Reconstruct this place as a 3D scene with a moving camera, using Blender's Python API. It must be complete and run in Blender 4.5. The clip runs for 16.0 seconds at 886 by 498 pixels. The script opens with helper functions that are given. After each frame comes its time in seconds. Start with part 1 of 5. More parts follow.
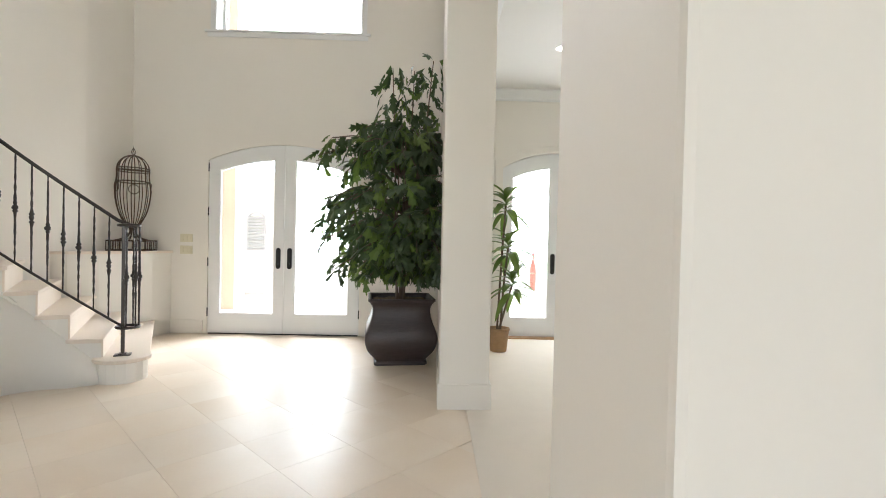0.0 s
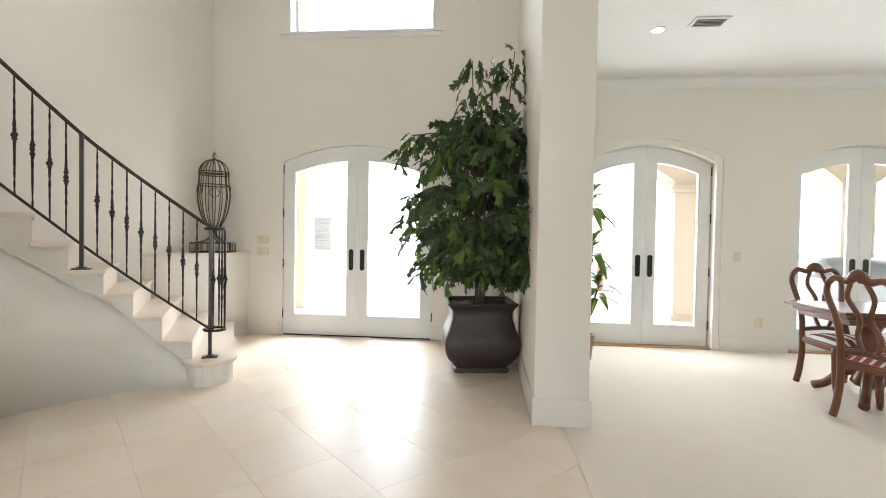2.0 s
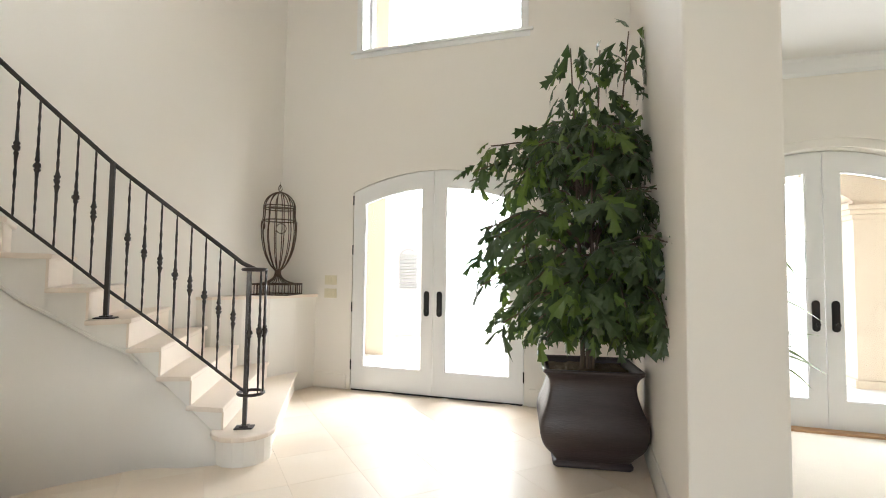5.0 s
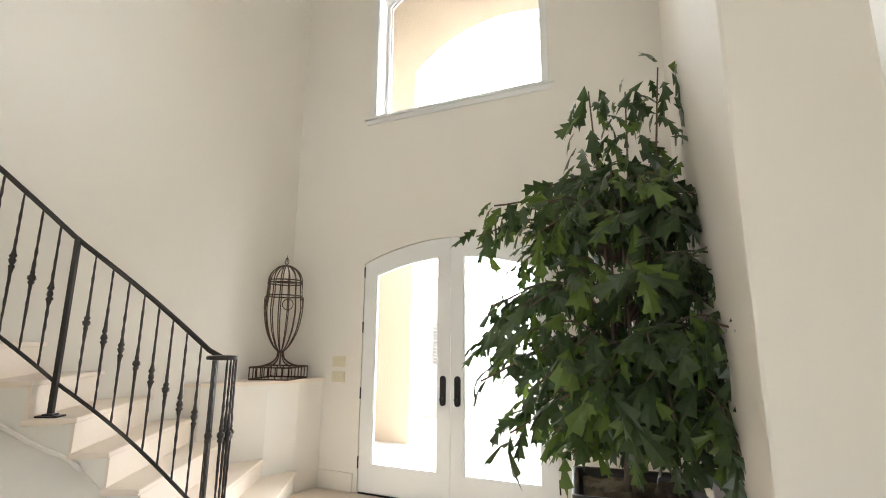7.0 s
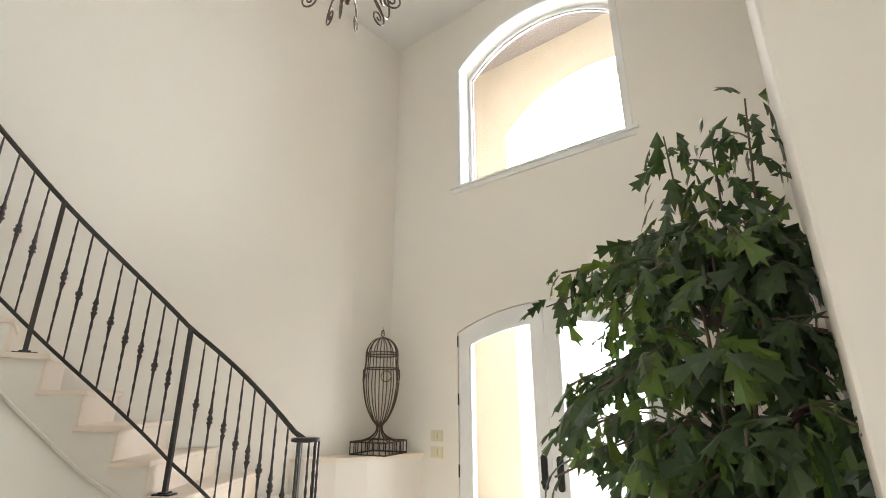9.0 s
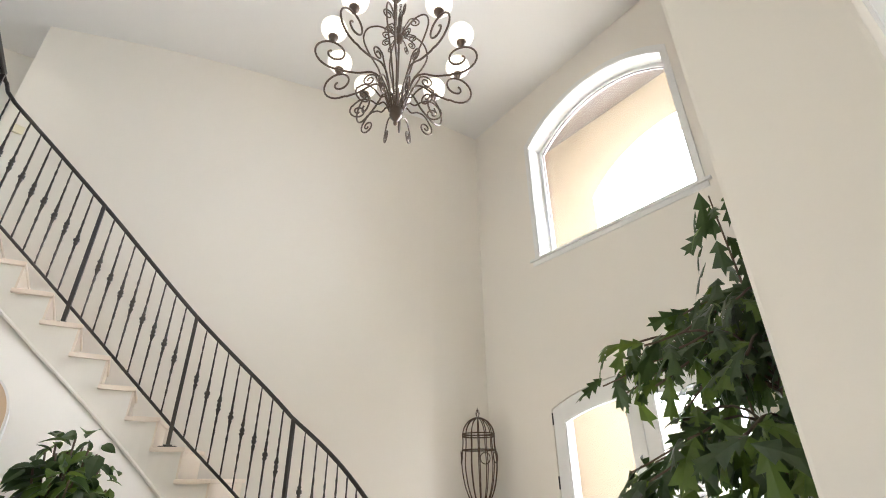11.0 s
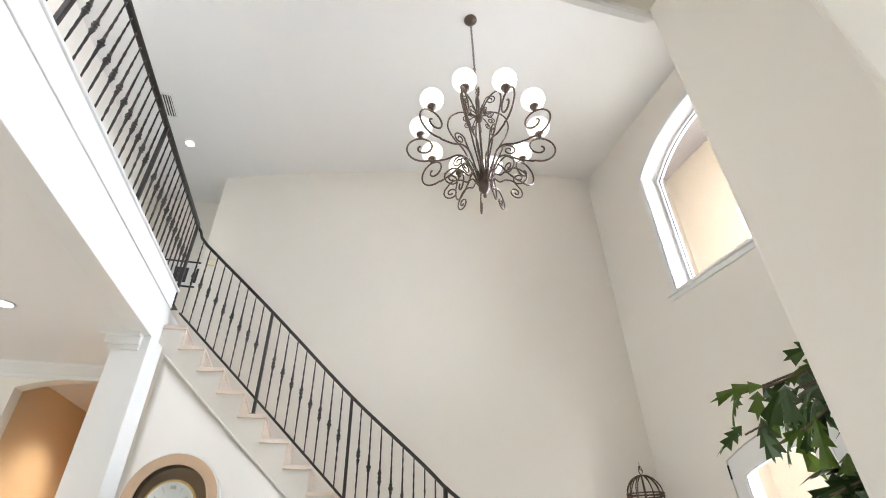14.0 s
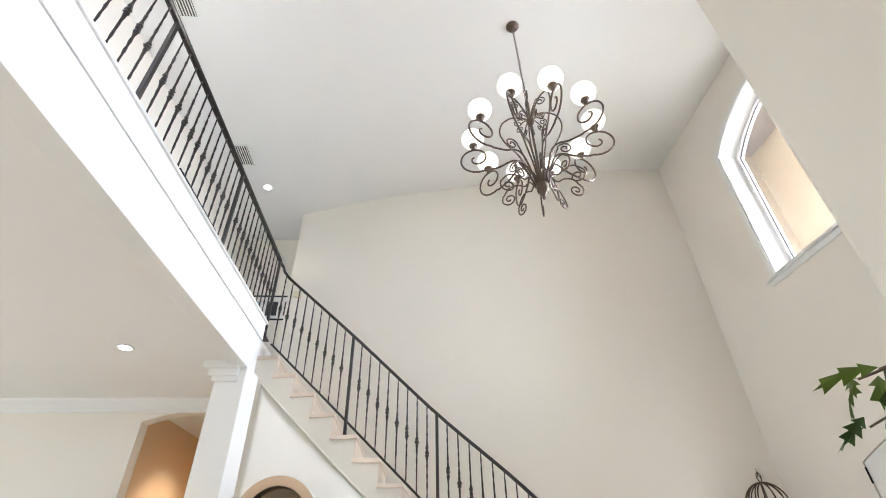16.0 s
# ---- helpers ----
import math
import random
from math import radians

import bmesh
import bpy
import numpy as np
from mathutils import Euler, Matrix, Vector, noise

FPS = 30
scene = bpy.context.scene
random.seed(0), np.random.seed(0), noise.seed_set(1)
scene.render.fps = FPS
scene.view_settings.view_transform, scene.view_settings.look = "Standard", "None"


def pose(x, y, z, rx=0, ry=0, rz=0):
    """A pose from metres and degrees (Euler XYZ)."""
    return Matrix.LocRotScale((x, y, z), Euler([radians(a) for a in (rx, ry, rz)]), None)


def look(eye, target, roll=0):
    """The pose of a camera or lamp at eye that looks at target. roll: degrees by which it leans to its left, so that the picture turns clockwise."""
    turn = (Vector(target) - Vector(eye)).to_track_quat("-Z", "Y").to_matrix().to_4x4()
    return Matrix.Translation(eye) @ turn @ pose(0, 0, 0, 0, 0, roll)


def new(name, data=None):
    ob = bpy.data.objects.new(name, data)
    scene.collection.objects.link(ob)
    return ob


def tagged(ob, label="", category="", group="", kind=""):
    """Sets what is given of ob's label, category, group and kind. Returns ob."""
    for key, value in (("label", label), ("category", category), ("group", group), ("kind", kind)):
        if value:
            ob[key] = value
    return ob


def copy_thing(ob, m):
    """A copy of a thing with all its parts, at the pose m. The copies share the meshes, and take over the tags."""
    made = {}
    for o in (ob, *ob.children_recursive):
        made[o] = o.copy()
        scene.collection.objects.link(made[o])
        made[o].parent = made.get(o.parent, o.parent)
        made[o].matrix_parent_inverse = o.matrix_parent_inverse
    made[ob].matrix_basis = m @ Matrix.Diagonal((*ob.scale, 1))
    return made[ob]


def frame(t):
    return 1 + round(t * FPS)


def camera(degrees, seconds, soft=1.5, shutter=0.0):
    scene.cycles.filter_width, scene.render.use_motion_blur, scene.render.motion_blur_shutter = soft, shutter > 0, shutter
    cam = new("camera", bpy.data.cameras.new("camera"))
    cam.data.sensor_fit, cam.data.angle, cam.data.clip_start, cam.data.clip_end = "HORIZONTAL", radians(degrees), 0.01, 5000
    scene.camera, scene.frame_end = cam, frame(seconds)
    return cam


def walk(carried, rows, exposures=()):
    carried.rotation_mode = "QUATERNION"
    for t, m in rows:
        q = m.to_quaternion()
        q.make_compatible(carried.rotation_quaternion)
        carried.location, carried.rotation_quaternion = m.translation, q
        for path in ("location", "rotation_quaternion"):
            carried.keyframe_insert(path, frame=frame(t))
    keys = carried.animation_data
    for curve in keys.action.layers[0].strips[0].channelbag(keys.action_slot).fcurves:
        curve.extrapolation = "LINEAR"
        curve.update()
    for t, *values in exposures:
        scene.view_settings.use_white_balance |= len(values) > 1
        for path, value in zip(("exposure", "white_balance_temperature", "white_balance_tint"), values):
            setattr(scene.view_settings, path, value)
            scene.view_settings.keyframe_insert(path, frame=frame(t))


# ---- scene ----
cam = camera(86.7, 16.0, soft=1.0)
PATH = [
    (0, (0.216, -0.008, 1.238), (0.249, 1.992, 1.206), 1.3),
    (0.5, (0.116, 0.013, 1.233), (0.1, 2.013, 1.202), 1.3),
    (1, (0.039, 0.038, 1.246), (-0.029, 2.036, 1.211), 1.2),
    (1.5, (-0.024, 0.101, 1.258), (-0.147, 2.097, 1.217), 1.1),
    (2, (-0.072, 0.208, 1.265), (-0.259, 2.199, 1.22), 1.0),
    (2.5, (-0.087, 0.353, 1.27), (-0.345, 2.335, 1.224), 0.8),
    (3, (-0.099, 0.5, 1.272), (-0.439, 2.471, 1.226), 0.8),
    (3.5, (-0.119, 0.675, 1.282), (-0.542, 2.629, 1.234), 0.7),
    (4, (-0.149, 0.866, 1.286), (-0.639, 2.805, 1.271), 0.7),
    (6.5, (-0.030, 1.756, 1.39), (-0.762, 3.594, 1.705), 0.5),
    (7, (0.004, 1.901, 1.425), (-0.785, 3.704, 1.81), 0.4),
    (8, (0.088, 2.103, 1.493), (-0.885, 3.781, 1.992), 0.1),
    (8.5, (0.154, 2.127, 1.521), (-0.94, 3.706, 2.075), 0.1),
    (9, (0.237, 2.136, 1.55), (-0.954, 3.621, 2.162), -0.1),
    (11.5, (0.742, 2.314, 1.612), (-0.755, 3.258, 2.543), -0.6),
    (12, (0.801, 2.305, 1.624), (-0.727, 3.155, 2.594), -0.7),
    (12.5, (0.898, 2.352, 1.625), (-0.664, 3.1, 2.627), -0.7),
    (13, (0.943, 2.391, 1.599), (-0.643, 3.036, 2.632), -0.8),
    (13.5, (0.974, 2.451, 1.612), (-0.637, 2.997, 2.664), -0.9),
    (14, (0.975, 2.48, 1.6), (-0.648, 2.929, 2.679), -1.2),
    (15, (0.983, 2.558, 1.601), (-0.657, 2.814, 2.717), -1.2),
    (16, (0.973, 2.586, 1.57), (-0.666, 2.706, 2.71), -1.4),
]
walk(cam, [(t, look(eye, target, roll)) for t, eye, target, roll in PATH], [(0, 1.84, 6250, 12), (4, 1.92, 6350, 12), (8.5, 1.96, 6500, 12), (12, 2.06, 6200, 14), (16, 2.06, 6050, 14)])

# ---- world, sun, large lights ----
world = bpy.data.worlds.new("sky")
scene.world = world
world.use_nodes = True
wn = world.node_tree
sky = wn.nodes.new("ShaderNodeTexSky")
sky.sky_type, sky.sun_disc = "NISHITA", False
sky.sun_elevation, sky.sun_rotation = radians(65), radians(40)
wn.links.new(sky.outputs[0], wn.nodes["Background"].inputs[0])
wn.nodes["Background"].inputs[1].default_value = 0.15

sun = new("sun", bpy.data.lights.new("sun", "SUN"))
sun.data.energy, sun.data.angle, sun.data.color = 3.5, radians(0.6), (1.0, 0.95, 0.86)
sun.matrix_world = look((0, 0, 0), (-0.30, -0.35, -1.0))


def area(name, eye, target, w, h, power, color):
    ob = new(name, bpy.data.lights.new(name, "AREA"))
    ob.data.shape, ob.data.size, ob.data.size_y, ob.data.energy, ob.data.color = "RECTANGLE", w, h, power, color
    ob.matrix_world = look(eye, target)
    return ob


DAY = (0.93, 0.97, 1.0)
WARM = (1.0, 0.86, 0.66)
area("door_daylight", (-1.71, 6.42, 1.25), (-1.71, 0, 1.0), 1.6, 1.9, 10, DAY)
area("door_daylight", (1.82, 6.42, 1.25), (1.82, 0, 1.0), 1.35, 1.9, 17, DAY)
area("door_daylight", (4.24, 6.42, 1.25), (4.24, 0, 1.0), 1.4, 1.9, 17, DAY)
area("porch_arch_daylight", (-1.75, 8.67, 5.35), (-1.75, 0, 3.2), 2.8, 1.9, 175, (0.88, 0.94, 1.0))
area("back_window_daylight", (-0.6, -4.93, 1.6), (-0.6, 0, 1.6), 3.4, 2.2, 28, DAY)
# added fill from the unseen dining side, as if through a window there
area("assumed_dining_daylight", (6.97, 1.3, 1.35), (0, 1.9, 1.7), 2.2, 1.9, 6, DAY)

# ---- materials ----
MATS = {}


def material(name, color, rough=0.6, metal=0.0, vary=0.06, scale=3.0, fine=60.0, bump=0.05, dist=0.004, spec=0.5, obvar=0.0):
    """Paint, stone, wood or metal with broad and fine variation and relief."""
    m = bpy.data.materials.new(name)
    m.use_nodes = True
    nt = m.node_tree
    b = nt.nodes["Principled BSDF"]
    b.inputs["Roughness"].default_value, b.inputs["Metallic"].default_value = rough, metal
    b.inputs["Specular IOR Level"].default_value = spec
    co = nt.nodes.new("ShaderNodeTexCoord")
    n1, n2 = nt.nodes.new("ShaderNodeTexNoise"), nt.nodes.new("ShaderNodeTexNoise")
    n1.inputs["Scale"].default_value, n2.inputs["Scale"].default_value = scale, fine
    n1.inputs["Detail"].default_value = 5.0
    nt.links.new(co.outputs["Object"], n1.inputs["Vector"])
    nt.links.new(co.outputs["Object"], n2.inputs["Vector"])
    mix = nt.nodes.new("ShaderNodeMix")
    mix.data_type = "RGBA"
    mix.inputs["A"].default_value = (*[max(c * (1 - vary), 0) for c in color], 1)
    mix.inputs["B"].default_value = (*[min(c * (1 + vary), 1) for c in color], 1)
    add = nt.nodes.new("ShaderNodeMath")
    add.operation = "MULTIPLY_ADD"
    add.inputs[1].default_value = 0.35
    nt.links.new(n2.outputs["Fac"], add.inputs[0])
    sc = nt.nodes.new("ShaderNodeMath")
    sc.operation = "MULTIPLY"
    sc.inputs[1].default_value = 0.65
    nt.links.new(n1.outputs["Fac"], sc.inputs[0])
    nt.links.new(sc.outputs[0], add.inputs[2])
    nt.links.new(add.outputs[0], mix.inputs["Factor"])
    out = mix.outputs["Result"]
    if obvar:
        info = nt.nodes.new("ShaderNodeObjectInfo")
        hsv = nt.nodes.new("ShaderNodeHueSaturation")
        mr = nt.nodes.new("ShaderNodeMapRange")
        mr.inputs["To Min"].default_value, mr.inputs["To Max"].default_value = 1 - obvar, 1 + obvar
        nt.links.new(info.outputs["Random"], mr.inputs["Value"])
        nt.links.new(mr.outputs[0], hsv.inputs["Value"])
        nt.links.new(out, hsv.inputs["Color"])
        out = hsv.outputs[0]
    nt.links.new(out, b.inputs["Base Color"])
    if bump:
        bp = nt.nodes.new("ShaderNodeBump")
        bp.inputs["Strength"].default_value, bp.inputs["Distance"].default_value = bump, dist
        nt.links.new(n2.outputs["Fac"], bp.inputs["Height"])
        nt.links.new(bp.outputs[0], b.inputs["Normal"])
    MATS[name] = m
    return m


def stone_tile(name, color, rough):
    """Honed limestone with soft cloudy veins, each tile toned on its own."""
    m = material(name, color, rough, vary=0.05, scale=2.2, fine=35, bump=0.03, obvar=0.035)
    nt = m.node_tree
    b = nt.nodes["Principled BSDF"]
    wv = nt.nodes.new("ShaderNodeTexNoise")
    wv.inputs["Scale"].default_value, wv.inputs["Detail"].default_value, wv.inputs["Distortion"].default_value = 1.6, 2, 0.15
    co, info, shift = nt.nodes.new("ShaderNodeTexCoord"), nt.nodes.new("ShaderNodeObjectInfo"), nt.nodes.new("ShaderNodeVectorMath")
    shift.operation = "MULTIPLY_ADD"
    shift.inputs[1].default_value = (37.0, 23.0, 11.0)
    nt.links.new(info.outputs["Random"], shift.inputs[0])
    nt.links.new(co.outputs["Object"], shift.inputs[2])
    nt.links.new(shift.outputs[0], wv.inputs["Vector"])
    ramp = nt.nodes.new("ShaderNodeValToRGB")
    ramp.color_ramp.elements[0].position, ramp.color_ramp.elements[0].color = 0.25, (0.84, 0.73, 0.60, 1)
    ramp.color_ramp.elements[1].position, ramp.color_ramp.elements[1].color = 0.75, (1, 1, 1, 1)
    nt.links.new(wv.outputs["Fac"], ramp.inputs["Fac"])
    mul = nt.nodes.new("ShaderNodeMix")
    mul.data_type, mul.blend_type = "RGBA", "MULTIPLY"
    mul.inputs["Factor"].default_value = 0.55
    src = b.inputs["Base Color"].links[0].from_socket
    nt.links.new(src, mul.inputs["A"])
    nt.links.new(ramp.outputs[0], mul.inputs["B"])
    nt.links.new(mul.outputs["Result"], b.inputs["Base Color"])
    rr = nt.nodes.new("ShaderNodeMapRange")
    rr.inputs["To Min"].default_value, rr.inputs["To Max"].default_value = rough - 0.06, rough + 0.08
    nt.links.new(wv.outputs["Fac"], rr.inputs["Value"])
    nt.links.new(rr.outputs[0], b.inputs["Roughness"])
    return m


def glow(name, color, strength):
    m = bpy.data.materials.new(name)
    m.use_nodes = True
    b = m.node_tree.nodes["Principled BSDF"]
    b.inputs["Base Color"].default_value = (*[min(c, 0.9) for c in color], 1)
    b.inputs["Emission Color"].default_value = (*color, 1)
    b.inputs["Emission Strength"].default_value = strength
    return m


def clear_glass(name):
    """Thin clear pane that mirrors more at a glancing angle."""
    m = bpy.data.materials.new(name)
    m.use_nodes = True
    nt = m.node_tree
    tr, gl, mx, lw = (nt.nodes.new("ShaderNodeBsdfTransparent"), nt.nodes.new("ShaderNodeBsdfGlossy"),
                      nt.nodes.new("ShaderNodeMixShader"), nt.nodes.new("ShaderNodeLayerWeight"))
    gl.inputs["Roughness"].default_value = 0.02
    tr.inputs["Color"].default_value = (0.97, 0.98, 0.975, 1)
    pw, ad = nt.nodes.new("ShaderNodeMath"), nt.nodes.new("ShaderNodeMath")
    pw.operation, ad.operation = "POWER", "MULTIPLY_ADD"
    pw.inputs[1].default_value, ad.inputs[1].default_value, ad.inputs[2].default_value = 4.0, 0.5, 0.02
    nt.links.new(lw.outputs["Facing"], pw.inputs[0])
    nt.links.new(pw.outputs[0], ad.inputs[0])
    nt.links.new(ad.outputs[0], mx.inputs[0])
    nt.links.new(tr.outputs[0], mx.inputs[1])
    nt.links.new(gl.outputs[0], mx.inputs[2])
    nt.links.new(mx.outputs[0], nt.nodes["Material Output"].inputs[0])
    return m


WALL = material("cream_wall_paint", (0.81, 0.765, 0.69), 0.75, vary=0.025, scale=0.9, fine=110, bump=0.05, dist=0.002)
CEIL = material("ceiling_paint", (0.82, 0.805, 0.775), 0.85, vary=0.02, scale=0.8, fine=90, bump=0.05, dist=0.002)
TRIM = material("white_trim_paint", (0.79, 0.785, 0.76), 0.42, vary=0.02, scale=3, fine=80, bump=0.02)
TREAD = material("tread_stone", (0.81, 0.70, 0.585), 0.42, vary=0.06, scale=2.5, fine=30, bump=0.02, obvar=0.03)
TILE = stone_tile("floor_stone", (0.84, 0.735, 0.61), 0.37)
GROUT = material("grout", (0.79, 0.68, 0.555), 0.6, bump=0.1)
CARPET = material("cream_carpet", (0.80, 0.725, 0.625), 0.95, vary=0.05, scale=6, fine=240, bump=0.6, dist=0.006, spec=0.1)
IRON = material("wrought_iron", (0.055, 0.047, 0.042), 0.28, 0.75, vary=0.35, scale=12, fine=160, bump=0.35, dist=0.003)
BRONZE = material("aged_bronze", (0.115, 0.085, 0.066), 0.34, 0.7, vary=0.35, scale=10, fine=140, bump=0.25)
BLACK = material("black_metal", (0.02, 0.018, 0.017), 0.35, 0.4, bump=0.05)
CAGE = material("rusty_iron", (0.09, 0.055, 0.035), 0.6, 0.5, vary=0.4, scale=20, bump=0.3)
STUCCO = material("tan_stucco", (0.47, 0.40, 0.315), 0.9, vary=0.07, scale=2, fine=70, bump=0.5, dist=0.01)
STUCCO_IN = material("tan_wall_paint", (0.70, 0.50, 0.30), 0.8, vary=0.03, scale=1, bump=0.05)
POT = material("dark_brushed_pot", (0.052, 0.037, 0.034), 0.40, vary=0.5, scale=26, fine=150, bump=0.5)
SOIL = material("dry_moss", (0.16, 0.11, 0.06), 1.0, vary=0.5, scale=30, fine=150, bump=0.8, dist=0.02)
LEAF = material("dark_leaf", (0.040, 0.066, 0.024), 0.32, vary=0.45, scale=6, fine=40, bump=0.1)
LEAF2 = material("fresh_leaf", (0.085, 0.14, 0.024), 0.40, vary=0.4, scale=6, fine=40, bump=0.1)
for lm, tint in ((LEAF, (0.08, 0.15, 0.03, 1)), (LEAF2, (0.20, 0.30, 0.05, 1))):
    lt = lm.node_tree
    tl, mx = lt.nodes.new("ShaderNodeBsdfTranslucent"), lt.nodes.new("ShaderNodeMixShader")
    tl.inputs["Color"].default_value = tint
    mx.inputs[0].default_value = 0.24
    lt.links.new(lt.nodes["Principled BSDF"].outputs[0], mx.inputs[1])
    lt.links.new(tl.outputs[0], mx.inputs[2])
    lt.links.new(mx.outputs[0], lt.nodes["Material Output"].inputs[0])
BARK = material("bark", (0.12, 0.085, 0.055), 0.85, vary=0.4, scale=14, fine=80, bump=0.6, dist=0.01)
WOOD = material("mahogany", (0.145, 0.052, 0.024), 0.28, vary=0.4, scale=5, fine=30, bump=0.08)
OAK = material("pale_clock_wood", (0.58, 0.42, 0.28), 0.32, vary=0.15, scale=6, fine=50, bump=0.06)
DARKWOOD = material("dark_clock_wood", (0.17, 0.11, 0.065), 0.10, 0.85, vary=0.3, scale=5)
BRASS = material("brass", (0.72, 0.52, 0.22), 0.22, 1.0, vary=0.15, scale=8, bump=0.02)
DIAL = material("white_dial", (0.82, 0.83, 0.84), 0.4, vary=0.02, bump=0.0)
INK = material("black_ink", (0.02, 0.02, 0.025), 0.5, bump=0.0)
WICKER = material("basket_wicker", (0.36, 0.22, 0.11), 0.8, vary=0.3, scale=20, fine=120, bump=0.6, dist=0.01)
PLATE = material("ivory_plastic", (0.70, 0.64, 0.46), 0.4, vary=0.03, bump=0.0)
FABRIC = material("red_striped_fabric", (0.30, 0.055, 0.05), 0.9, vary=0.3, scale=20, fine=200, bump=0.4)
LOUVRE = material("vent_dark", (0.10, 0.085, 0.07), 0.6, bump=0.0)
SILL = material("wood_threshold", (0.50, 0.29, 0.14), 0.45, vary=0.2, scale=9)
SLAB = material("porch_concrete", (0.62, 0.60, 0.57), 0.85, vary=0.1, scale=2, bump=0.3)
GRASS = material("lawn", (0.10, 0.14, 0.05), 0.95, vary=0.4, scale=1, fine=20, bump=0.6)
pt = POT.node_tree
stretch = pt.nodes.new("ShaderNodeMapping")
stretch.inputs["Scale"].default_value = (0.12, 0.12, 1.0)
pt.links.new(next(n for n in pt.nodes if n.type == "TEX_COORD").outputs["Object"], stretch.inputs["Vector"])
for n in [n for n in pt.nodes if n.type == "TEX_NOISE"]:
    pt.links.new(stretch.outputs[0], n.inputs["Vector"])
REDCLAY = material("red_clay", (0.40, 0.16, 0.12), 0.6, vary=0.2, scale=8)
SOFFIT = material("porch_soffit", (0.26, 0.225, 0.21), 0.9, vary=0.08, scale=2, bump=0.3)
PIC = material("blue_print", (0.30, 0.46, 0.56), 0.5, vary=0.25, scale=4, bump=0.0)
PAPER = material("white_mount", (0.80, 0.79, 0.76), 0.6, bump=0.0)
PALEGREY = material("grey_paint", (0.40, 0.415, 0.44), 0.6, vary=0.08)
DARKGREY = material("dark_grey_enamel", (0.12, 0.12, 0.125), 0.4, vary=0.1)
GLASS = clear_glass("window_glass")
GLOBE = glow("opal_glass_globe", (1.0, 0.90, 0.76), 0.38)
LAMP = glow("lamp_lens", (1.0, 0.95, 0.88), 4.0)


# ---- mesh helpers ----
def mesh_of(name, bm, mat, smooth=False):
    me = bpy.data.meshes.new(name)
    bmesh.ops.recalc_face_normals(bm, faces=bm.faces)
    bm.to_mesh(me)
    bm.free()
    me.materials.append(mat)
    if smooth:
        for p in me.polygons:
            p.use_smooth = True
    return me


def part(name, bm, mat, parent=None, label="", smooth=False):
    ob = new(name, bm if isinstance(bm, bpy.types.Mesh) else mesh_of(name, bm, mat, smooth))
    if parent:
        ob.parent = parent
    if label:
        ob["label"] = label
    return ob


def thing(name, label, category, group="", kind="", at=(0, 0, 0), rz=0):
    ob = new(name)
    ob.empty_display_size = 0.1
    ob.matrix_world = pose(*at, 0, 0, rz)
    return tagged(ob, label, category, group, kind)


def box(bm, x0, x1, y0, y1, z0, z1, bevel=0.0):
    m = Matrix.LocRotScale(((x0 + x1) / 2, (y0 + y1) / 2, (z0 + z1) / 2), None, (abs(x1 - x0), abs(y1 - y0), abs(z1 - z0)))
    r = bmesh.ops.create_cube(bm, size=1, matrix=m)
    if bevel:
        es = list({e for v in r["verts"] for e in v.link_edges})
        bmesh.ops.bevel(bm, geom=es, offset=bevel, segments=2, affect="EDGES", profile=0.6)
    return bm


def boxm(*a, bevel=0.0):
    return box(bmesh.new(), *a, bevel=bevel)


def prism(bm, pts, z0, z1):
    """A flat outline in x, y pulled up from z0 to z1 (numbers, or one per corner)."""
    n = len(pts)
    lo = z0 if isinstance(z0, (list, tuple)) else [z0] * n
    hi = z1 if isinstance(z1, (list, tuple)) else [z1] * n
    a = [bm.verts.new((p[0], p[1], lo[i])) for i, p in enumerate(pts)]
    b = [bm.verts.new((p[0], p[1], hi[i])) for i, p in enumerate(pts)]
    bm.faces.new(a[::-1])
    bm.faces.new(b)
    for i in range(n):
        j = (i + 1) % n
        bm.faces.new((a[i], a[j], b[j], b[i]))
    return bm


def slab_y(bm, pts, y0, y1):
    """An upright outline in x, z, from y0 to y1."""
    n = len(pts)
    a = [bm.verts.new((p[0], y0, p[1])) for p in pts]
    b = [bm.verts.new((p[0], y1, p[1])) for p in pts]
    bm.faces.new(a)
    bm.faces.new(b[::-1])
    for i in range(n):
        j = (i + 1) % n
        bm.faces.new((a[i], b[i], b[j], a[j]))
    return bm


def lathe(bm, prof, seg=20, m=Matrix()):
    """A turned shape: prof is (radius, z) upward."""
    rings = []
    for r, z in prof:
        rings.append([bm.verts.new(m @ Vector((r * math.cos(2 * math.pi * i / seg), r * math.sin(2 * math.pi * i / seg), z))) for i in range(seg)])
    for a, b in zip(rings, rings[1:]):
        for i in range(seg):
            j = (i + 1) % seg
            bm.faces.new((a[i], a[j], b[j], b[i]))
    bm.faces.new(rings[0][::-1])
    bm.faces.new(rings[-1])
    return bm


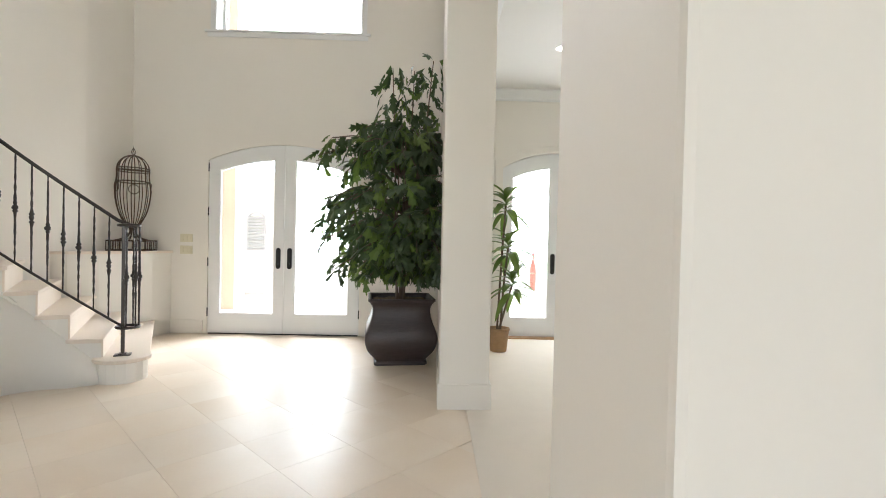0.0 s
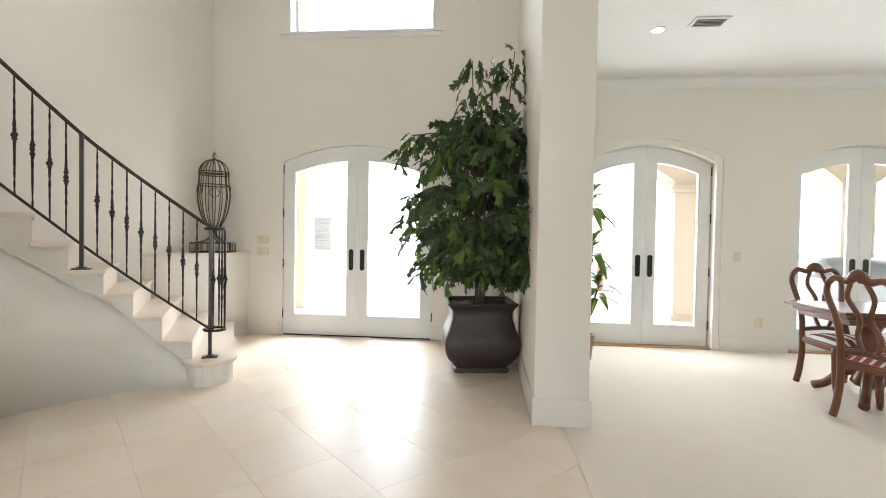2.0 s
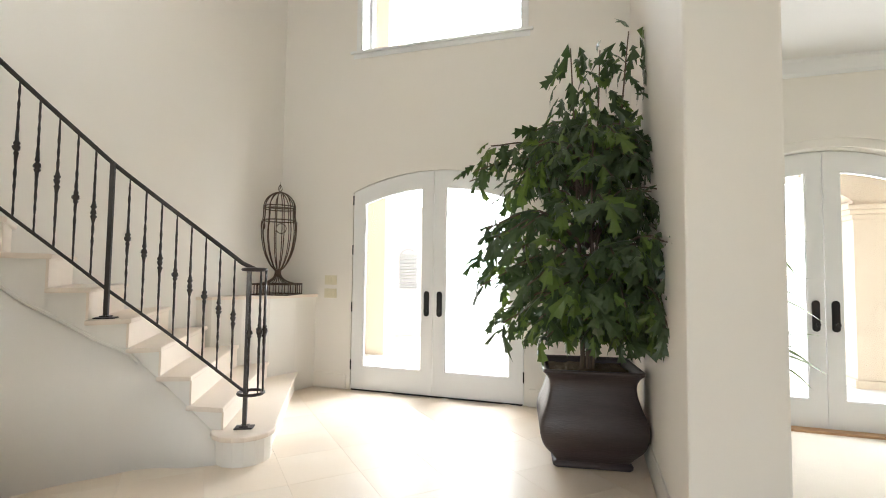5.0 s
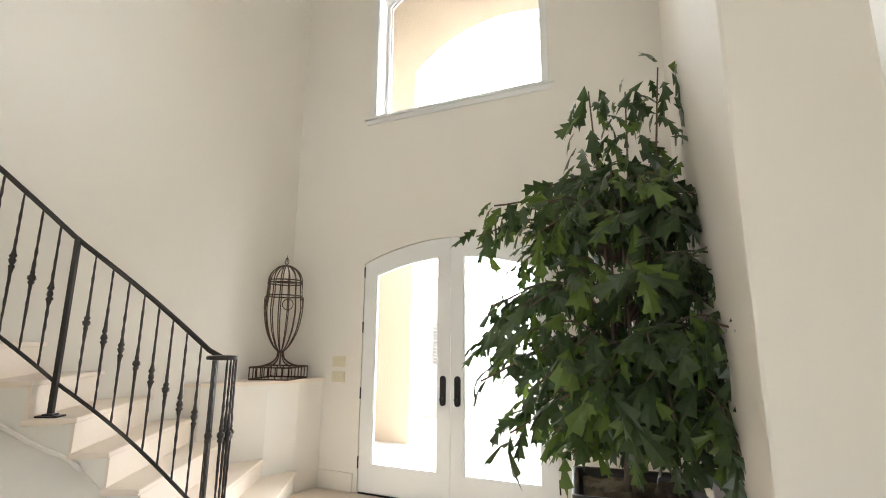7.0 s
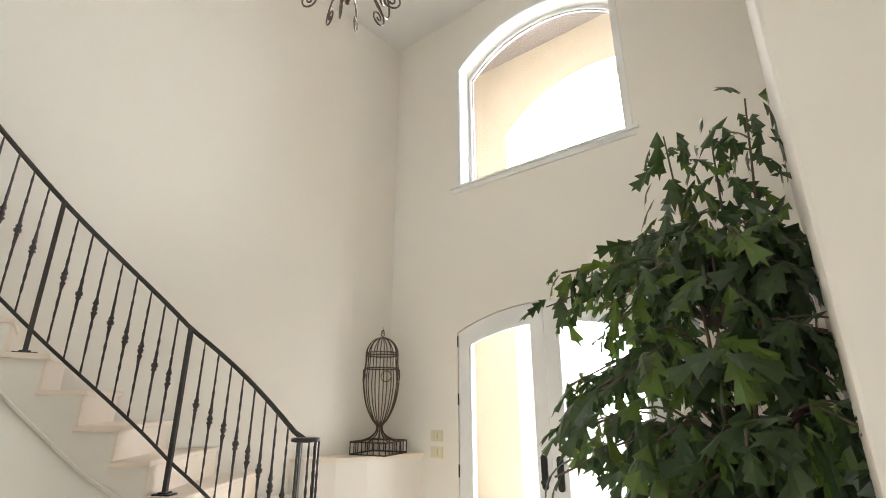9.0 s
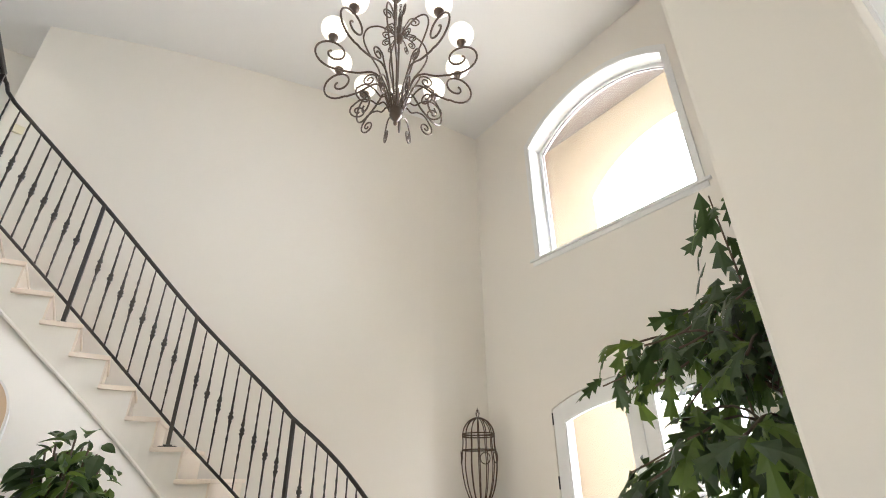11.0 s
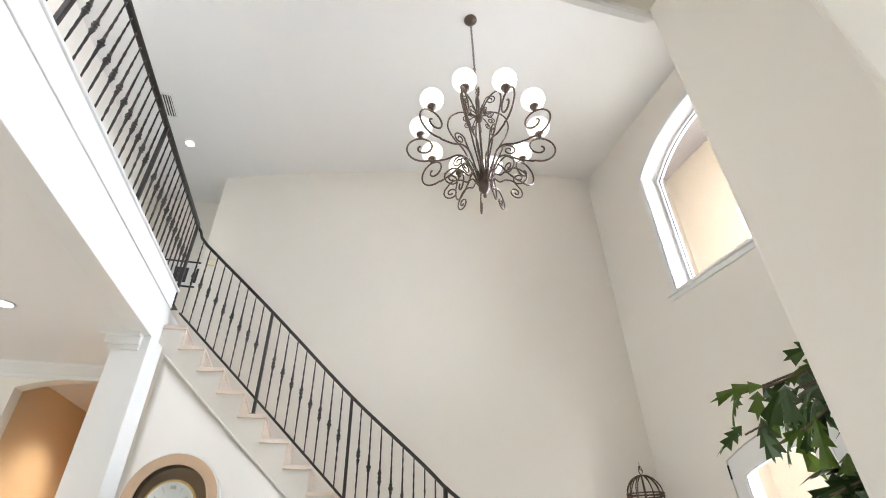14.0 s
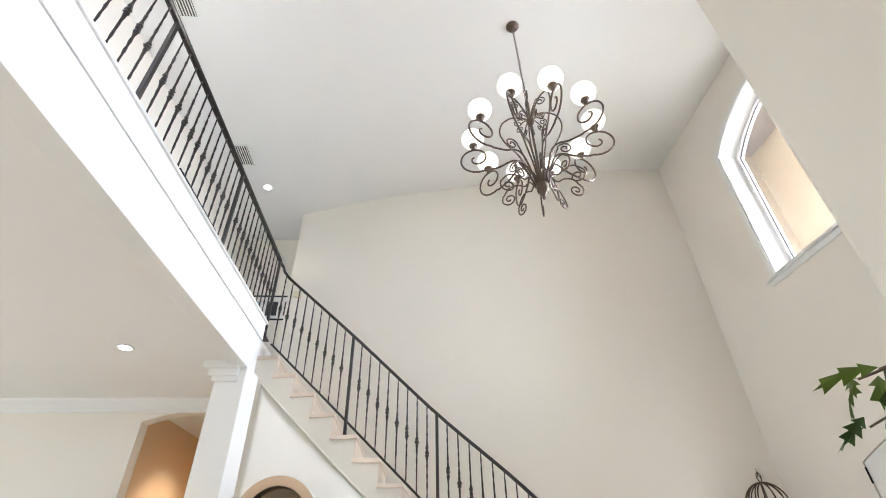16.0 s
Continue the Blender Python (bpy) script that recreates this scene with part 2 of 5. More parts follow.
def tube(bm, pts, r, seg=8, taper=None, closed=False, flat=1.0):
    """A bar of round section along points."""
    pts = [Vector(p) for p in pts]
    n = len(pts)
    rings = []
    up = None
    for i, p in enumerate(pts):
        a = pts[i - 1] if i or closed else p
        b = pts[(i + 1) % n] if i < n - 1 or closed else p
        d = (b - a).normalized()
        if up is None:
            up = d.orthogonal().normalized()
        up = (up - d * up.dot(d))
        up = up.normalized() if up.length > 1e-6 else d.orthogonal().normalized()
        side = d.cross(up)
        rr = r if taper is None else r * taper[i]
        rings.append([bm.verts.new(p + (up * math.cos(2 * math.pi * k / seg) + side * flat * math.sin(2 * math.pi * k / seg)) * rr) for k in range(seg)])
    pairs = list(zip(rings, rings[1:])) + ([(rings[-1], rings[0])] if closed else [])
    for a, b in pairs:
        for k in range(seg):
            j = (k + 1) % seg
            bm.faces.new((a[k], a[j], b[j], b[k]))
    if not closed:
        bm.faces.new(rings[0][::-1])
        bm.faces.new(rings[-1])
    return bm


def spline(ps, per=8):
    """Smooth points through ps (Catmull-Rom)."""
    ps = [Vector(p) for p in ps]
    q = [ps[0] * 2 - ps[1]] + ps + [ps[-1] * 2 - ps[-2]]
    out = []
    for i in range(1, len(q) - 2):
        for k in range(per):
            t = k / per
            a, b, c, d = q[i - 1], q[i], q[i + 1], q[i + 2]
            out.append(0.5 * ((2 * b) + (c - a) * t + (2 * a - 5 * b + 4 * c - d) * t * t + (3 * b - a - 3 * c + d) * t ** 3))
    out.append(ps[-1])
    return out


def arch_z(x, xc, half, spring, peak):
    """Height of a flat segmental arch at x."""
    h = peak - spring
    if h <= 0:
        return spring
    R = (half * half + h * h) / (2 * h)
    return peak - R + math.sqrt(max(R * R - (x - xc) ** 2, 0))


def pierced_wall(y0, y1, x0, x1, z0, z1, holes, axis="y"):
    """A wall with openings (xc, half, sill, spring, peak) that go right through it; axis 'x' swaps x and y."""
    bm = bmesh.new()
    cuts = {x0, x1}
    for xc, half, sill, spring, peak in holes:
        n = 16 if peak > spring else 1
        cuts |= {round(xc - half + 2 * half * i / n, 5) for i in range(n + 1)}
    cuts = sorted(c for c in cuts if x0 <= c <= x1)

    def v(x, y, z):
        return bm.verts.new((x, y, z) if axis == "y" else (y, x, z))

    for a, b in zip(cuts, cuts[1:]):
        mid = (a + b) / 2
        hs = sorted([h for h in holes if h[0] - h[1] < mid < h[0] + h[1]], key=lambda h: h[2])
        lo = (z0, z0)
        spans = []
        for h in hs:
            if h[2] > z0:
                spans.append((lo, (h[2], h[2])))
            lo = (arch_z(a, h[0], h[1], h[3], h[4]), arch_z(b, h[0], h[1], h[3], h[4]))
        spans.append((lo, (z1, z1)))
        for (la, lb), (ha, hb) in spans:
            c = [v(a, y0, la), v(b, y0, lb), v(b, y0, hb), v(a, y0, ha), v(a, y1, la), v(b, y1, lb), v(b, y1, hb), v(a, y1, ha)]
            for f in ((0, 1, 2, 3), (7, 6, 5, 4), (0, 4, 5, 1), (3, 2, 6, 7), (0, 3, 7, 4), (1, 5, 6, 2)):
                bm.faces.new([c[i] for i in f])
    bmesh.ops.remove_doubles(bm, verts=bm.verts, dist=0.0004)
    seen = {}
    for f in bm.faces:
        seen.setdefault(tuple(sorted(w.index for w in f.verts)), []).append(f)
    bmesh.ops.delete(bm, geom=[f for fs in seen.values() if len(fs) > 1 for f in fs], context="FACES_ONLY")
    return bm


def structure(name, bm, mat, label, category, smooth=False):
    return tagged(part(name, bm, mat, smooth=smooth), label, category, kind="structure")


# ---- plan ----
FRONT = 6.0          # inner face of the entrance wall
HIGH, LOW = 6.2, 3.15
RISE, STEPS = 0.203, 18
UP = RISE * STEPS    # floor of the gallery
GAL = 1.12           # edge of the gallery
DOORS = [(-1.71, 0.965), (1.82, 0.76), (4.24, 0.80)]   # centre and half width
DS, DP = 2.205, 2.415
WIN = (-1.69, 0.92, 3.84, 5.38, 5.73)

# ---- large structure ----
holes = [(x, w, 0.0, DS, DP) for x, w in DOORS] + [WIN]
structure("wall_front", pierced_wall(FRONT, FRONT + 0.3, -3.95, 7.0, 0, HIGH + 0.2, holes), WALL, "cream painted entrance wall with arched openings", "wall")

LEFT = [(-3.63, 6.0), (-3.70, 5.1), (-3.98, 3.8), (-4.36, 2.2), (-4.82, 0.85)]
lp = [Vector((x, y, 0)) for x, y in LEFT]
lp = spline(lp, 6)
bm = bmesh.new()
inner = [(p.x, p.y) for p in lp]
prism(bm, inner + [(p[0] - 0.25, p[1] + 0.0) for p in inner[::-1]], 0, HIGH + 0.2)
structure("wall_stair", bm, WALL, "tall cream wall along the staircase", "wall")

structure("wall_partition", boxm(0.265, 0.635, 3.44, FRONT, 0, HIGH + 0.2, bevel=0.012), WALL, "cream partition wall ending in a pier", "wall")
bm = boxm(0.265, 0.635, 0.8, 3.44, LOW + 0.02, HIGH + 0.2)
structure("wall_header", bm, WALL, "cream wall above the dining room opening", "wall")
bm = boxm(0.43, 0.86, 0.40, 0.83, 0, LOW, bevel=0.012)
structure("pillar", bm, WALL, "square cream painted pillar", "pillar")

structure("ceiling_foyer", boxm(-7, 0.9, -0.6, FRONT + 0.3, HIGH, HIGH + 0.15), CEIL, "high pale ceiling of the entrance hall", "ceiling")
structure("ceiling_dining", boxm(0.635, 7.0, 0.3, FRONT, LOW + 0.03, LOW + 0.2), CEIL, "pale dining room ceiling", "ceiling")
low_ceiling = structure("ceiling_low", boxm(-7, 7, -6, GAL - 0.14, LOW, LOW + 0.1), CEIL, "pale low ceiling below the gallery", "ceiling")
gallery_slab = structure("gallery_floor", boxm(-7, 0.9, -0.5, GAL - 0.14, LOW + 0.1, UP), CEIL, "upper gallery floor slab", "floor")
fascia = structure("gallery_fascia", boxm(-3.35, 0.9, GAL - 0.14, GAL, LOW - 0.03, UP - 0.012, bevel=0.006), TRIM, "white painted gallery edge beam with a stepped moulding", "fascia")
part("upper_board", boxm(-3.35, 0.43, GAL, GAL + 0.014, UP - 0.19, UP - 0.012, bevel=0.005), TRIM, fascia)
part("nosing", boxm(-3.38, 0.43, GAL - 0.1, GAL + 0.03, UP - 0.012, UP + 0.01, bevel=0.006), TRIM, fascia)
SKEW = Matrix.Translation((-3.35, 1.05, 0)) @ Matrix.Rotation(radians(-0.6), 4, "Z") @ Matrix.Translation((3.35, -1.05, 0))   # the gallery runs slightly askew
for ob in (low_ceiling, gallery_slab, fascia):
    ob.matrix_world = SKEW
structure("wall_gallery_back", boxm(-7, 0.9, -0.42, -0.27, UP, HIGH + 0.1), WALL, "cream wall behind the gallery", "wall")
structure("wall_gallery_end", boxm(-5.65, -5.5, -0.42, 3.0, UP, HIGH + 0.1), WALL, "cream end wall of the upper hall", "wall")
# unseen wall; its opening is assumed, cut to hold the added dining lamp
structure("wall_right", pierced_wall(6.9, 7.05, -5, FRONT, 0, LOW + 0.3, [(1.3, 1.15, 0.35, 2.35, 2.35)], axis="x"), WALL, "cream dining room side wall with an assumed window opening", "wall")
structure("wall_back", pierced_wall(-5.0, -4.85, -7, 7, 0, LOW + 0.2, [(-0.6, 1.75, 0.45, 2.6, 2.6)]), WALL, "cream back wall with a wide window", "wall")
bm = bmesh.new()
for x in (-2.35, -1.2, -0.0, 1.15):
    box(bm, x - 0.03, x + 0.03, -4.97, -4.89, 0.45, 2.6)
structure("window_back", bm, TRIM, "white mullions of the rear window", "window")
bm = pierced_wall(-4.35, -4.2, -5.0, 0.88, 0, LOW, [(0.33, 0.53, 0.0, 2.93, 3.03)], axis="x")
structure("wall_hall", bm, WALL, "cream wall with an arched passage under the gallery", "wall")
bm = boxm(-6.8, -6.65, -1.5, 2.5, 0, LOW)
box(bm, -6.65, -4.35, -0.45, -0.3, 0, LOW)
box(bm, -6.65, -4.6, 1.0, 1.15, 0, LOW)
structure("wall_passage", bm, STUCCO_IN, "tan painted walls of the passage", "wall")
structure("wall_left_back", boxm(-7.05, -6.9, -5, 3, 0, HIGH + 0.1), WALL, "plain cream outer wall", "wall")
bm = boxm(-3.50, -3.15, 0.86, GAL - 0.001, 0, LOW, bevel=0.008)
structure("pier", bm, TRIM, "white square pier carrying the gallery", "pillar")
bm = bmesh.new()
for k, (d, z) in enumerate(((0.02, LOW - 0.16), (0.05, LOW - 0.12), (0.09, LOW - 0.06))):
    box(bm, -3.50 - d, -3.15 + d, 0.86 - d, GAL - 0.16 + 0.1, z, z + 0.07, bevel=0.008)
structure("pier_capital", bm, TRIM, "white stepped crown moulding on the pier", "moulding")

# ground outside and the floor
structure("ground", boxm(-400, 400, -400, 400, -0.5, -0.12), GRASS, "lawn around the house", "ground")
structure("porch_floor", boxm(-9, 11, FRONT + 0.3, 12, -0.119, -0.02), SLAB, "pale porch paving", "pavement")
structure("floor", boxm(-7, 7, -5, FRONT + 0.3, -0.11, -0.006), GROUT, "grout bed below the stone floor", "floor")
structure("carpet", boxm(0.47, 6.9, 0.9, FRONT, -0.006, 0.004), CARPET, "cream dining room carpet", "carpet")

# ---- trim ----
bm = bmesh.new()
box(bm, 0.253, 0.652, 3.423, 3.44, 0, 0.19, bevel=0.004)
box(bm, 0.253, 0.265, 3.44, FRONT - 0.018, 0, 0.19, bevel=0.004)
box(bm, 0.635, 0.652, 3.44, FRONT - 0.018, 0, 0.19, bevel=0.004)
structure("baseboard_partition", bm, WALL, "cream painted baseboard round the partition", "baseboard")
bm = bmesh.new()
for a, b in ((-3.13, -2.72), (-0.70, 0.253), (0.652, 0.955), (2.685, 3.42), (5.06, 6.9)):
    box(bm, a, b, FRONT - 0.018, FRONT, 0, 0.17, bevel=0.004)
structure("baseboard_front", bm, WALL, "low cream baseboard on the entrance wall", "baseboard")
box_pillar = boxm(0.412, 0.878, 0.382, 0.848, 0, 0.19, bevel=0.005)
structure("baseboard_pillar", box_pillar, WALL, "cream baseboard round the pillar", "baseboard")


def crown(name, a, b, out, z, label):
    """Crown moulding from a to b (x, y) that steps out along `out`."""
    bm = bmesh.new()
    o = Vector((*out, 0))
    prof = [(0, -0.13), (0.012, -0.13), (0.016, -0.10), (0.05, -0.06), (0.085, -0.025), (0.09, 0.0), (0, 0.0)]
    rows = [[bm.verts.new(Vector((*p, z)) + o * d + Vector((0, 0, h))) for d, h in prof] for p in (a, b)]
    for i in range(len(prof)):
        j = (i + 1) % len(prof)
        bm.faces.new((rows[0][i], rows[0][j], rows[1][j], rows[1][i]))
    bm.faces.new(rows[0])
    bm.faces.new(rows[1][::-1])
    return structure(name, bm, TRIM, label, "moulding")


crown("crown_dining_front", (0.635, FRONT), (6.9, FRONT), (0, -1), LOW + 0.03, "white crown moulding in the dining room")
crown("crown_dining_side", (0.635, 3.44), (0.635, FRONT), (1, 0), LOW + 0.03, "white crown moulding beside the partition")
crown("crown_hall", (-4.2, -4.8), (-4.2, 0.86), (1, 0), LOW, "white crown moulding in the hall")
crown("crown_header", (0.265, 1.2), (0.265, 3.50), (-1, 0), LOW + 0.13, "white crown moulding below the header")


def arch_outline(xc, half, sill, spring, peak, n=24):
    """Left sill, up, over the arch, right sill."""
    pts = [(xc - half, sill)]
    pts += [(xc - half + 2 * half * i / n, arch_z(xc - half + 2 * half * i / n, xc, half, spring, peak)) for i in range(n + 1)]
    return pts + [(xc + half, sill)]


def arch_ring(bm, xc, half, sill, spring, peak, w, y0, y1, foot=None):
    """A frame of width w inside the outline; foot is the height of its bottom bar (None: open below)."""
    o = arch_outline(xc, half, sill, spring, peak)
    s = (half - w) / half
    i = [(xc + (x - xc) * s, sill if k in (0, len(o) - 1) else z - w) for k, (x, z) in enumerate(o)]
    for k in range(len(o) - 1):
        slab_y(bm, [o[k], o[k + 1], i[k + 1], i[k]], y0, y1)
    if foot:
        slab_y(bm, [(xc - half + w, sill), (xc + half - w, sill), (xc + half - w, sill + foot), (xc - half + w, sill + foot)], y0, y1)
    bmesh.ops.remove_doubles(bm, verts=bm.verts, dist=0.0004)
    return bm


def leaf_pieces(xc, side, half_width):
    """Frame and pane of one arched door leaf; side -1 hangs from the low-x jamb."""
    half = half_width - 0.008
    x_h, x_m = xc + side * half, xc + side * 0.003
    top = lambda x: arch_z(x, xc, half, DS - 0.004, DP - 0.008)
    a, b = sorted((x_h, x_m))
    wa, wb = (0.135, 0.125) if side < 0 else (0.125, 0.135)
    n = 8
    xs = [a + wa + (b - wb - a - wa) * i / n for i in range(n + 1)]
    bm = bmesh.new()
    for p, q in ((a, a + wa), (b - wb, b)):
        pts = [(p, 0.012), (q, 0.012)] + [(q + (p - q) * i / 3, top(q + (p - q) * i / 3)) for i in range(4)]
        slab_y(bm, pts, 0, 0.045)
    slab_y(bm, [(a + wa, 0.012), (b - wb, 0.012), (b - wb, 0.255), (a + wa, 0.255)], 0.0, 0.045)
    for p, q in zip(xs, xs[1:]):
        slab_y(bm, [(p, top(p) - 0.175), (q, top(q) - 0.175), (q, top(q)), (p, top(p))], 0.0, 0.045)
    gl = bmesh.new()
    slab_y(gl, [(xs[0] - 0.006, 0.25), (xs[-1] + 0.006, 0.25)] + [(x, top(x) - 0.170) for x in xs[::-1]], 0.019, 0.025)
    bead = bmesh.new()
    ring = [(xs[0], 0.255), (xs[-1], 0.255)] + [(x, top(x) - 0.175) for x in xs[::-1]]
    cx, cz = (xs[0] + xs[-1]) / 2, 1.2
    inner = [(cx + (x - cx) * 0.965, cz + (z - cz) * 0.988) for x, z in ring]
    for k in range(len(ring)):
        j = (k + 1) % len(ring)
        slab_y(bead, [ring[k], ring[j], inner[j], inner[k]], 0.008, 0.038)
    return bm, gl, bead


def handle_plate():
    bm = bmesh.new()
    pts = [(0.029 * math.cos(a) , 0.105 * (1 if math.sin(a) >= 0 else -1) + 0.029 * math.sin(a)) for a in [2 * math.pi * i / 24 for i in range(24)]]
    slab_y(bm, pts, -0.012, 0.0)
    return bm


def double_door(n, name, y, label):
    xc, DH = DOORS[n]
    door = thing(name, label, "door", kind="structure", at=(0, y, 0))
    for side in (-1, 1):
        fr, gl, bead = leaf_pieces(xc, side, DH)
        leaf = part("door_leaf", fr, TRIM, door, "white painted glazed leaf")
        pane = part("pane", gl, GLASS, leaf, "clear glass")
        pane.visible_shadow = False
        part("glazing_bead", bead, TRIM, leaf)
        hb = handle_plate()
        hp = part("handle", hb, BLACK, leaf, "dark bronze oval handle plate")
        hp.location = (xc + side * 0.072, 0, 0.975)
        kn = bmesh.new()
        lathe(kn, [(0.008, 0), (0.008, 0.03), (0.016, 0.034), (0.017, 0.046), (0.010, 0.05)], 12, pose(0, -0.01, 0, 90, 0, 0))
        k = part("knob", kn, BLACK, leaf)
        k.location = (xc + side * 0.072, 0, 0.905)
        for z in (0.22, 0.86, 1.50, 2.06):
            h = bmesh.new()
            lathe(h, [(0.007, 0), (0.007, 0.11)], 8, Matrix.Translation((xc + side * (DH - 0.004), -0.006, z)))
            part("hinge", h, BLACK, leaf, "black hinge")
    jb = arch_ring(bmesh.new(), xc, DH - 0.0005, 0.0, DS, DP, 0.012, 0.022, 0.10)
    part("door_frame", jb, TRIM, door)
    return door


double_door(0, "door_1", FRONT + 0.006, "closed white arched double door with large glass panes")
double_door(1, "door_2", FRONT + 0.10, "closed white arched glazed door behind a moulded casing")
double_door(2, "door_3", FRONT + 0.10, "closed white arched glazed door beside the dining table")
bm = bmesh.new()
box(bm, -2.66, -0.76, FRONT + 0.0, FRONT + 0.12, -0.004, 0.010)
structure("threshold_1", bm, BLACK, "dark metal threshold strip", "threshold")
for n, (x, w) in (("threshold_2", DOORS[1]), ("threshold_3", DOORS[2])):
    structure(n, boxm(x - w, x + w, FRONT - 0.01, FRONT + 0.16, -0.004, 0.022, bevel=0.005), SILL, "brown wooden door threshold", "threshold")
bm = arch_ring(bmesh.new(), 1.82, 0.86, 0, DS + 0.09, DP + 0.105, 0.10, FRONT - 0.022, FRONT)
arch_ring(bm, 1.82, 0.86, 0, DS + 0.09, DP + 0.105, 0.03, FRONT - 0.036, FRONT - 0.022)
structure("trim_door_2", bm, WALL, "cream moulded arched door casing", "trim")

win = thing("window_1", "tall white window with an arched head above the door", "window", kind="structure")
part("casing", arch_ring(bmesh.new(), WIN[0], 0.98, WIN[2], WIN[3] + 0.045, WIN[4] + 0.06, 0.06, FRONT - 0.014, FRONT), TRIM, win)
part("reveal", arch_ring(bmesh.new(), WIN[0], 0.9195, WIN[2], WIN[3], WIN[4], 0.010, FRONT - 0.003, FRONT + 0.19, foot=0.010), TRIM, win)
part("window_frame", arch_ring(bmesh.new(), WIN[0], 0.909, WIN[2] + 0.010, WIN[3] - 0.010, WIN[4] - 0.010, 0.030, FRONT + 0.19, FRONT + 0.25, foot=0.030), TRIM, win)
part("glazing_gasket", arch_ring(bmesh.new(), WIN[0], 0.879, WIN[2] + 0.040, WIN[3] - 0.040, WIN[4] - 0.040, 0.007, FRONT + 0.215, FRONT + 0.225, foot=0.007), LOUVRE, win, "thin dark gasket")
bm = boxm(-2.74, -0.66, FRONT - 0.032, FRONT, WIN[2] - 0.03, WIN[2], bevel=0.006)
box(bm, -2.71, -0.69, FRONT - 0.012, FRONT, WIN[2] - 0.085, WIN[2] - 0.03, bevel=0.004)
part("window_sill", bm, TRIM, win)
gl = bmesh.new()
slab_y(gl, arch_outline(WIN[0], 0.872, WIN[2] + 0.047, WIN[3] - 0.047, WIN[4] - 0.047), FRONT + 0.228, FRONT + 0.234)
pane = part("pane", gl, GLASS, win, "clear glass")
pane.visible_shadow = False

# ---- porch outside ----
PY = 8.2
bm = pierced_wall(PY, PY + 0.45, -9, 11, -0.1, 8.4, [(-1.75, 1.52, -0.1, 5.78, 6.42), (1.75, 1.22, -0.1, 2.25, 2.7), (4.45, 1.05, -0.1, 2.25, 2.7), (7.3, 1.3, -0.1, 2.25, 2.7)])
structure("porch_wall", bm, STUCCO, "tan stucco porch wall with arches", "wall")
structure("porch_side", boxm(-4.6, -4.3, FRONT + 0.3, PY, -0.1, 8.4), STUCCO, "tan stucco side wall of the porch", "wall")
structure("porch_ceiling", boxm(-9, 11, FRONT + 0.3, PY + 0.45, 7.22, 7.4), SOFFIT, "grey-brown porch ceiling", "ceiling")
structure("facade_upper", boxm(-9, 11, FRONT + 0.3, FRONT + 0.5, HIGH + 0.2, 8.4), STUCCO, "tan stucco wall above the entrance", "wall")
structure("porch_low_ceiling", boxm(0.5, 11, FRONT + 0.3, PY, 2.95, 3.05), STUCCO, "tan low porch ceiling beside the entrance", "ceiling")
bm = bmesh.new()
for z, d in ((2.02, 0.02), (2.08, 0.05), (2.14, 0.08)):
    box(bm, 2.97 - d, 3.40 + d, PY - d, PY + 0.45 + d, z, z + 0.06, bevel=0.008)
box(bm, 2.93, 3.44, PY - 0.04, PY + 0.49, -0.1, 0.08, bevel=0.01)
structure("porch_pier_trim", bm, STUCCO, "tan stucco capital and base of a porch pier", "moulding")
structure("road", boxm(-100, 100, 12, 75, -0.119, -0.10), SLAB, "pale sunlit forecourt paving", "pavement")
# added emissive panel: stands in for the blown-out sky and lights the porch
bm = boxm(-150, 150, 75, 75.4, -0.5, 70)
structure("backdrop", bm, glow("backdrop_glow", (0.95, 0.98, 1.0), 2.3), "glowing white panel standing in for the overexposed sky", "backdrop")

# garden wall with a louvred opening, seen through the entrance glass
structure("garden_wall", boxm(-9, -3.35, 10.6, 10.85, -0.12, 2.7), TRIM, "white sunlit garden wall", "wall")
lou = thing("shutter", "pale grey louvred shutter with an arched head", "shutter", at=(-3.80, 10.59, 0.95))
part("shutter_frame", arch_ring(bmesh.new(), 0, 0.21, 0, 0.72, 0.86, 0.03, -0.03, 0, foot=0.03), PALEGREY, lou)
for k in range(11):
    sl = part("slat", boxm(-0.18, 0.18, -0.012, 0.012, -0.028, 0.028), PALEGREY, lou)
    sl.matrix_local = pose(0, -0.012, 0.06 + 0.066 * k, 30, 0, 0)
gr = thing("patio_grill", "grey covered grill on the porch paving", "grill", at=(5.05, 7.35, -0.02))
part("cabinet", boxm(-0.45, 0.45, -0.25, 0.25, 0.05, 0.82, bevel=0.03), PALEGREY, gr)
gm = lathe(bmesh.new(), [(0.02, -0.42), (0.2, -0.42), (0.25, -0.38), (0.27, 0.0), (0.25, 0.38), (0.2, 0.42), (0.02, 0.42)], 24, pose(0, 0, 0.86, 0, 90, 0))
part("lid", gm, DARKGREY, gr, "dark grey rounded lid", smooth=True)
for sx in (-0.38, 0.38):
    part("wheel", lathe(bmesh.new(), [(0.02, -0.03), (0.07, -0.03), (0.07, 0.03), (0.02, 0.03)], 16, pose(sx, -0.2, 0.07, 0, 90, 0)), DARKGREY, gr)

urn = thing("garden_urn", "tall red bottle-shaped garden ornament in the sun", "ornament", at=(3.05, 13.5, -0.10))
part("body", lathe(bmesh.new(), [(0.07, 0), (0.09, 0.02), (0.10, 0.35), (0.095, 0.62), (0.07, 0.74), (0.03, 0.84), (0.024, 1.0), (0.034, 1.03), (0.03, 1.06)], 20), REDCLAY, urn, smooth=True)
part("foot", lathe(bmesh.new(), [(0.11, 0), (0.12, 0.01), (0.115, 0.03), (0.08, 0.04)], 20), REDCLAY, urn)

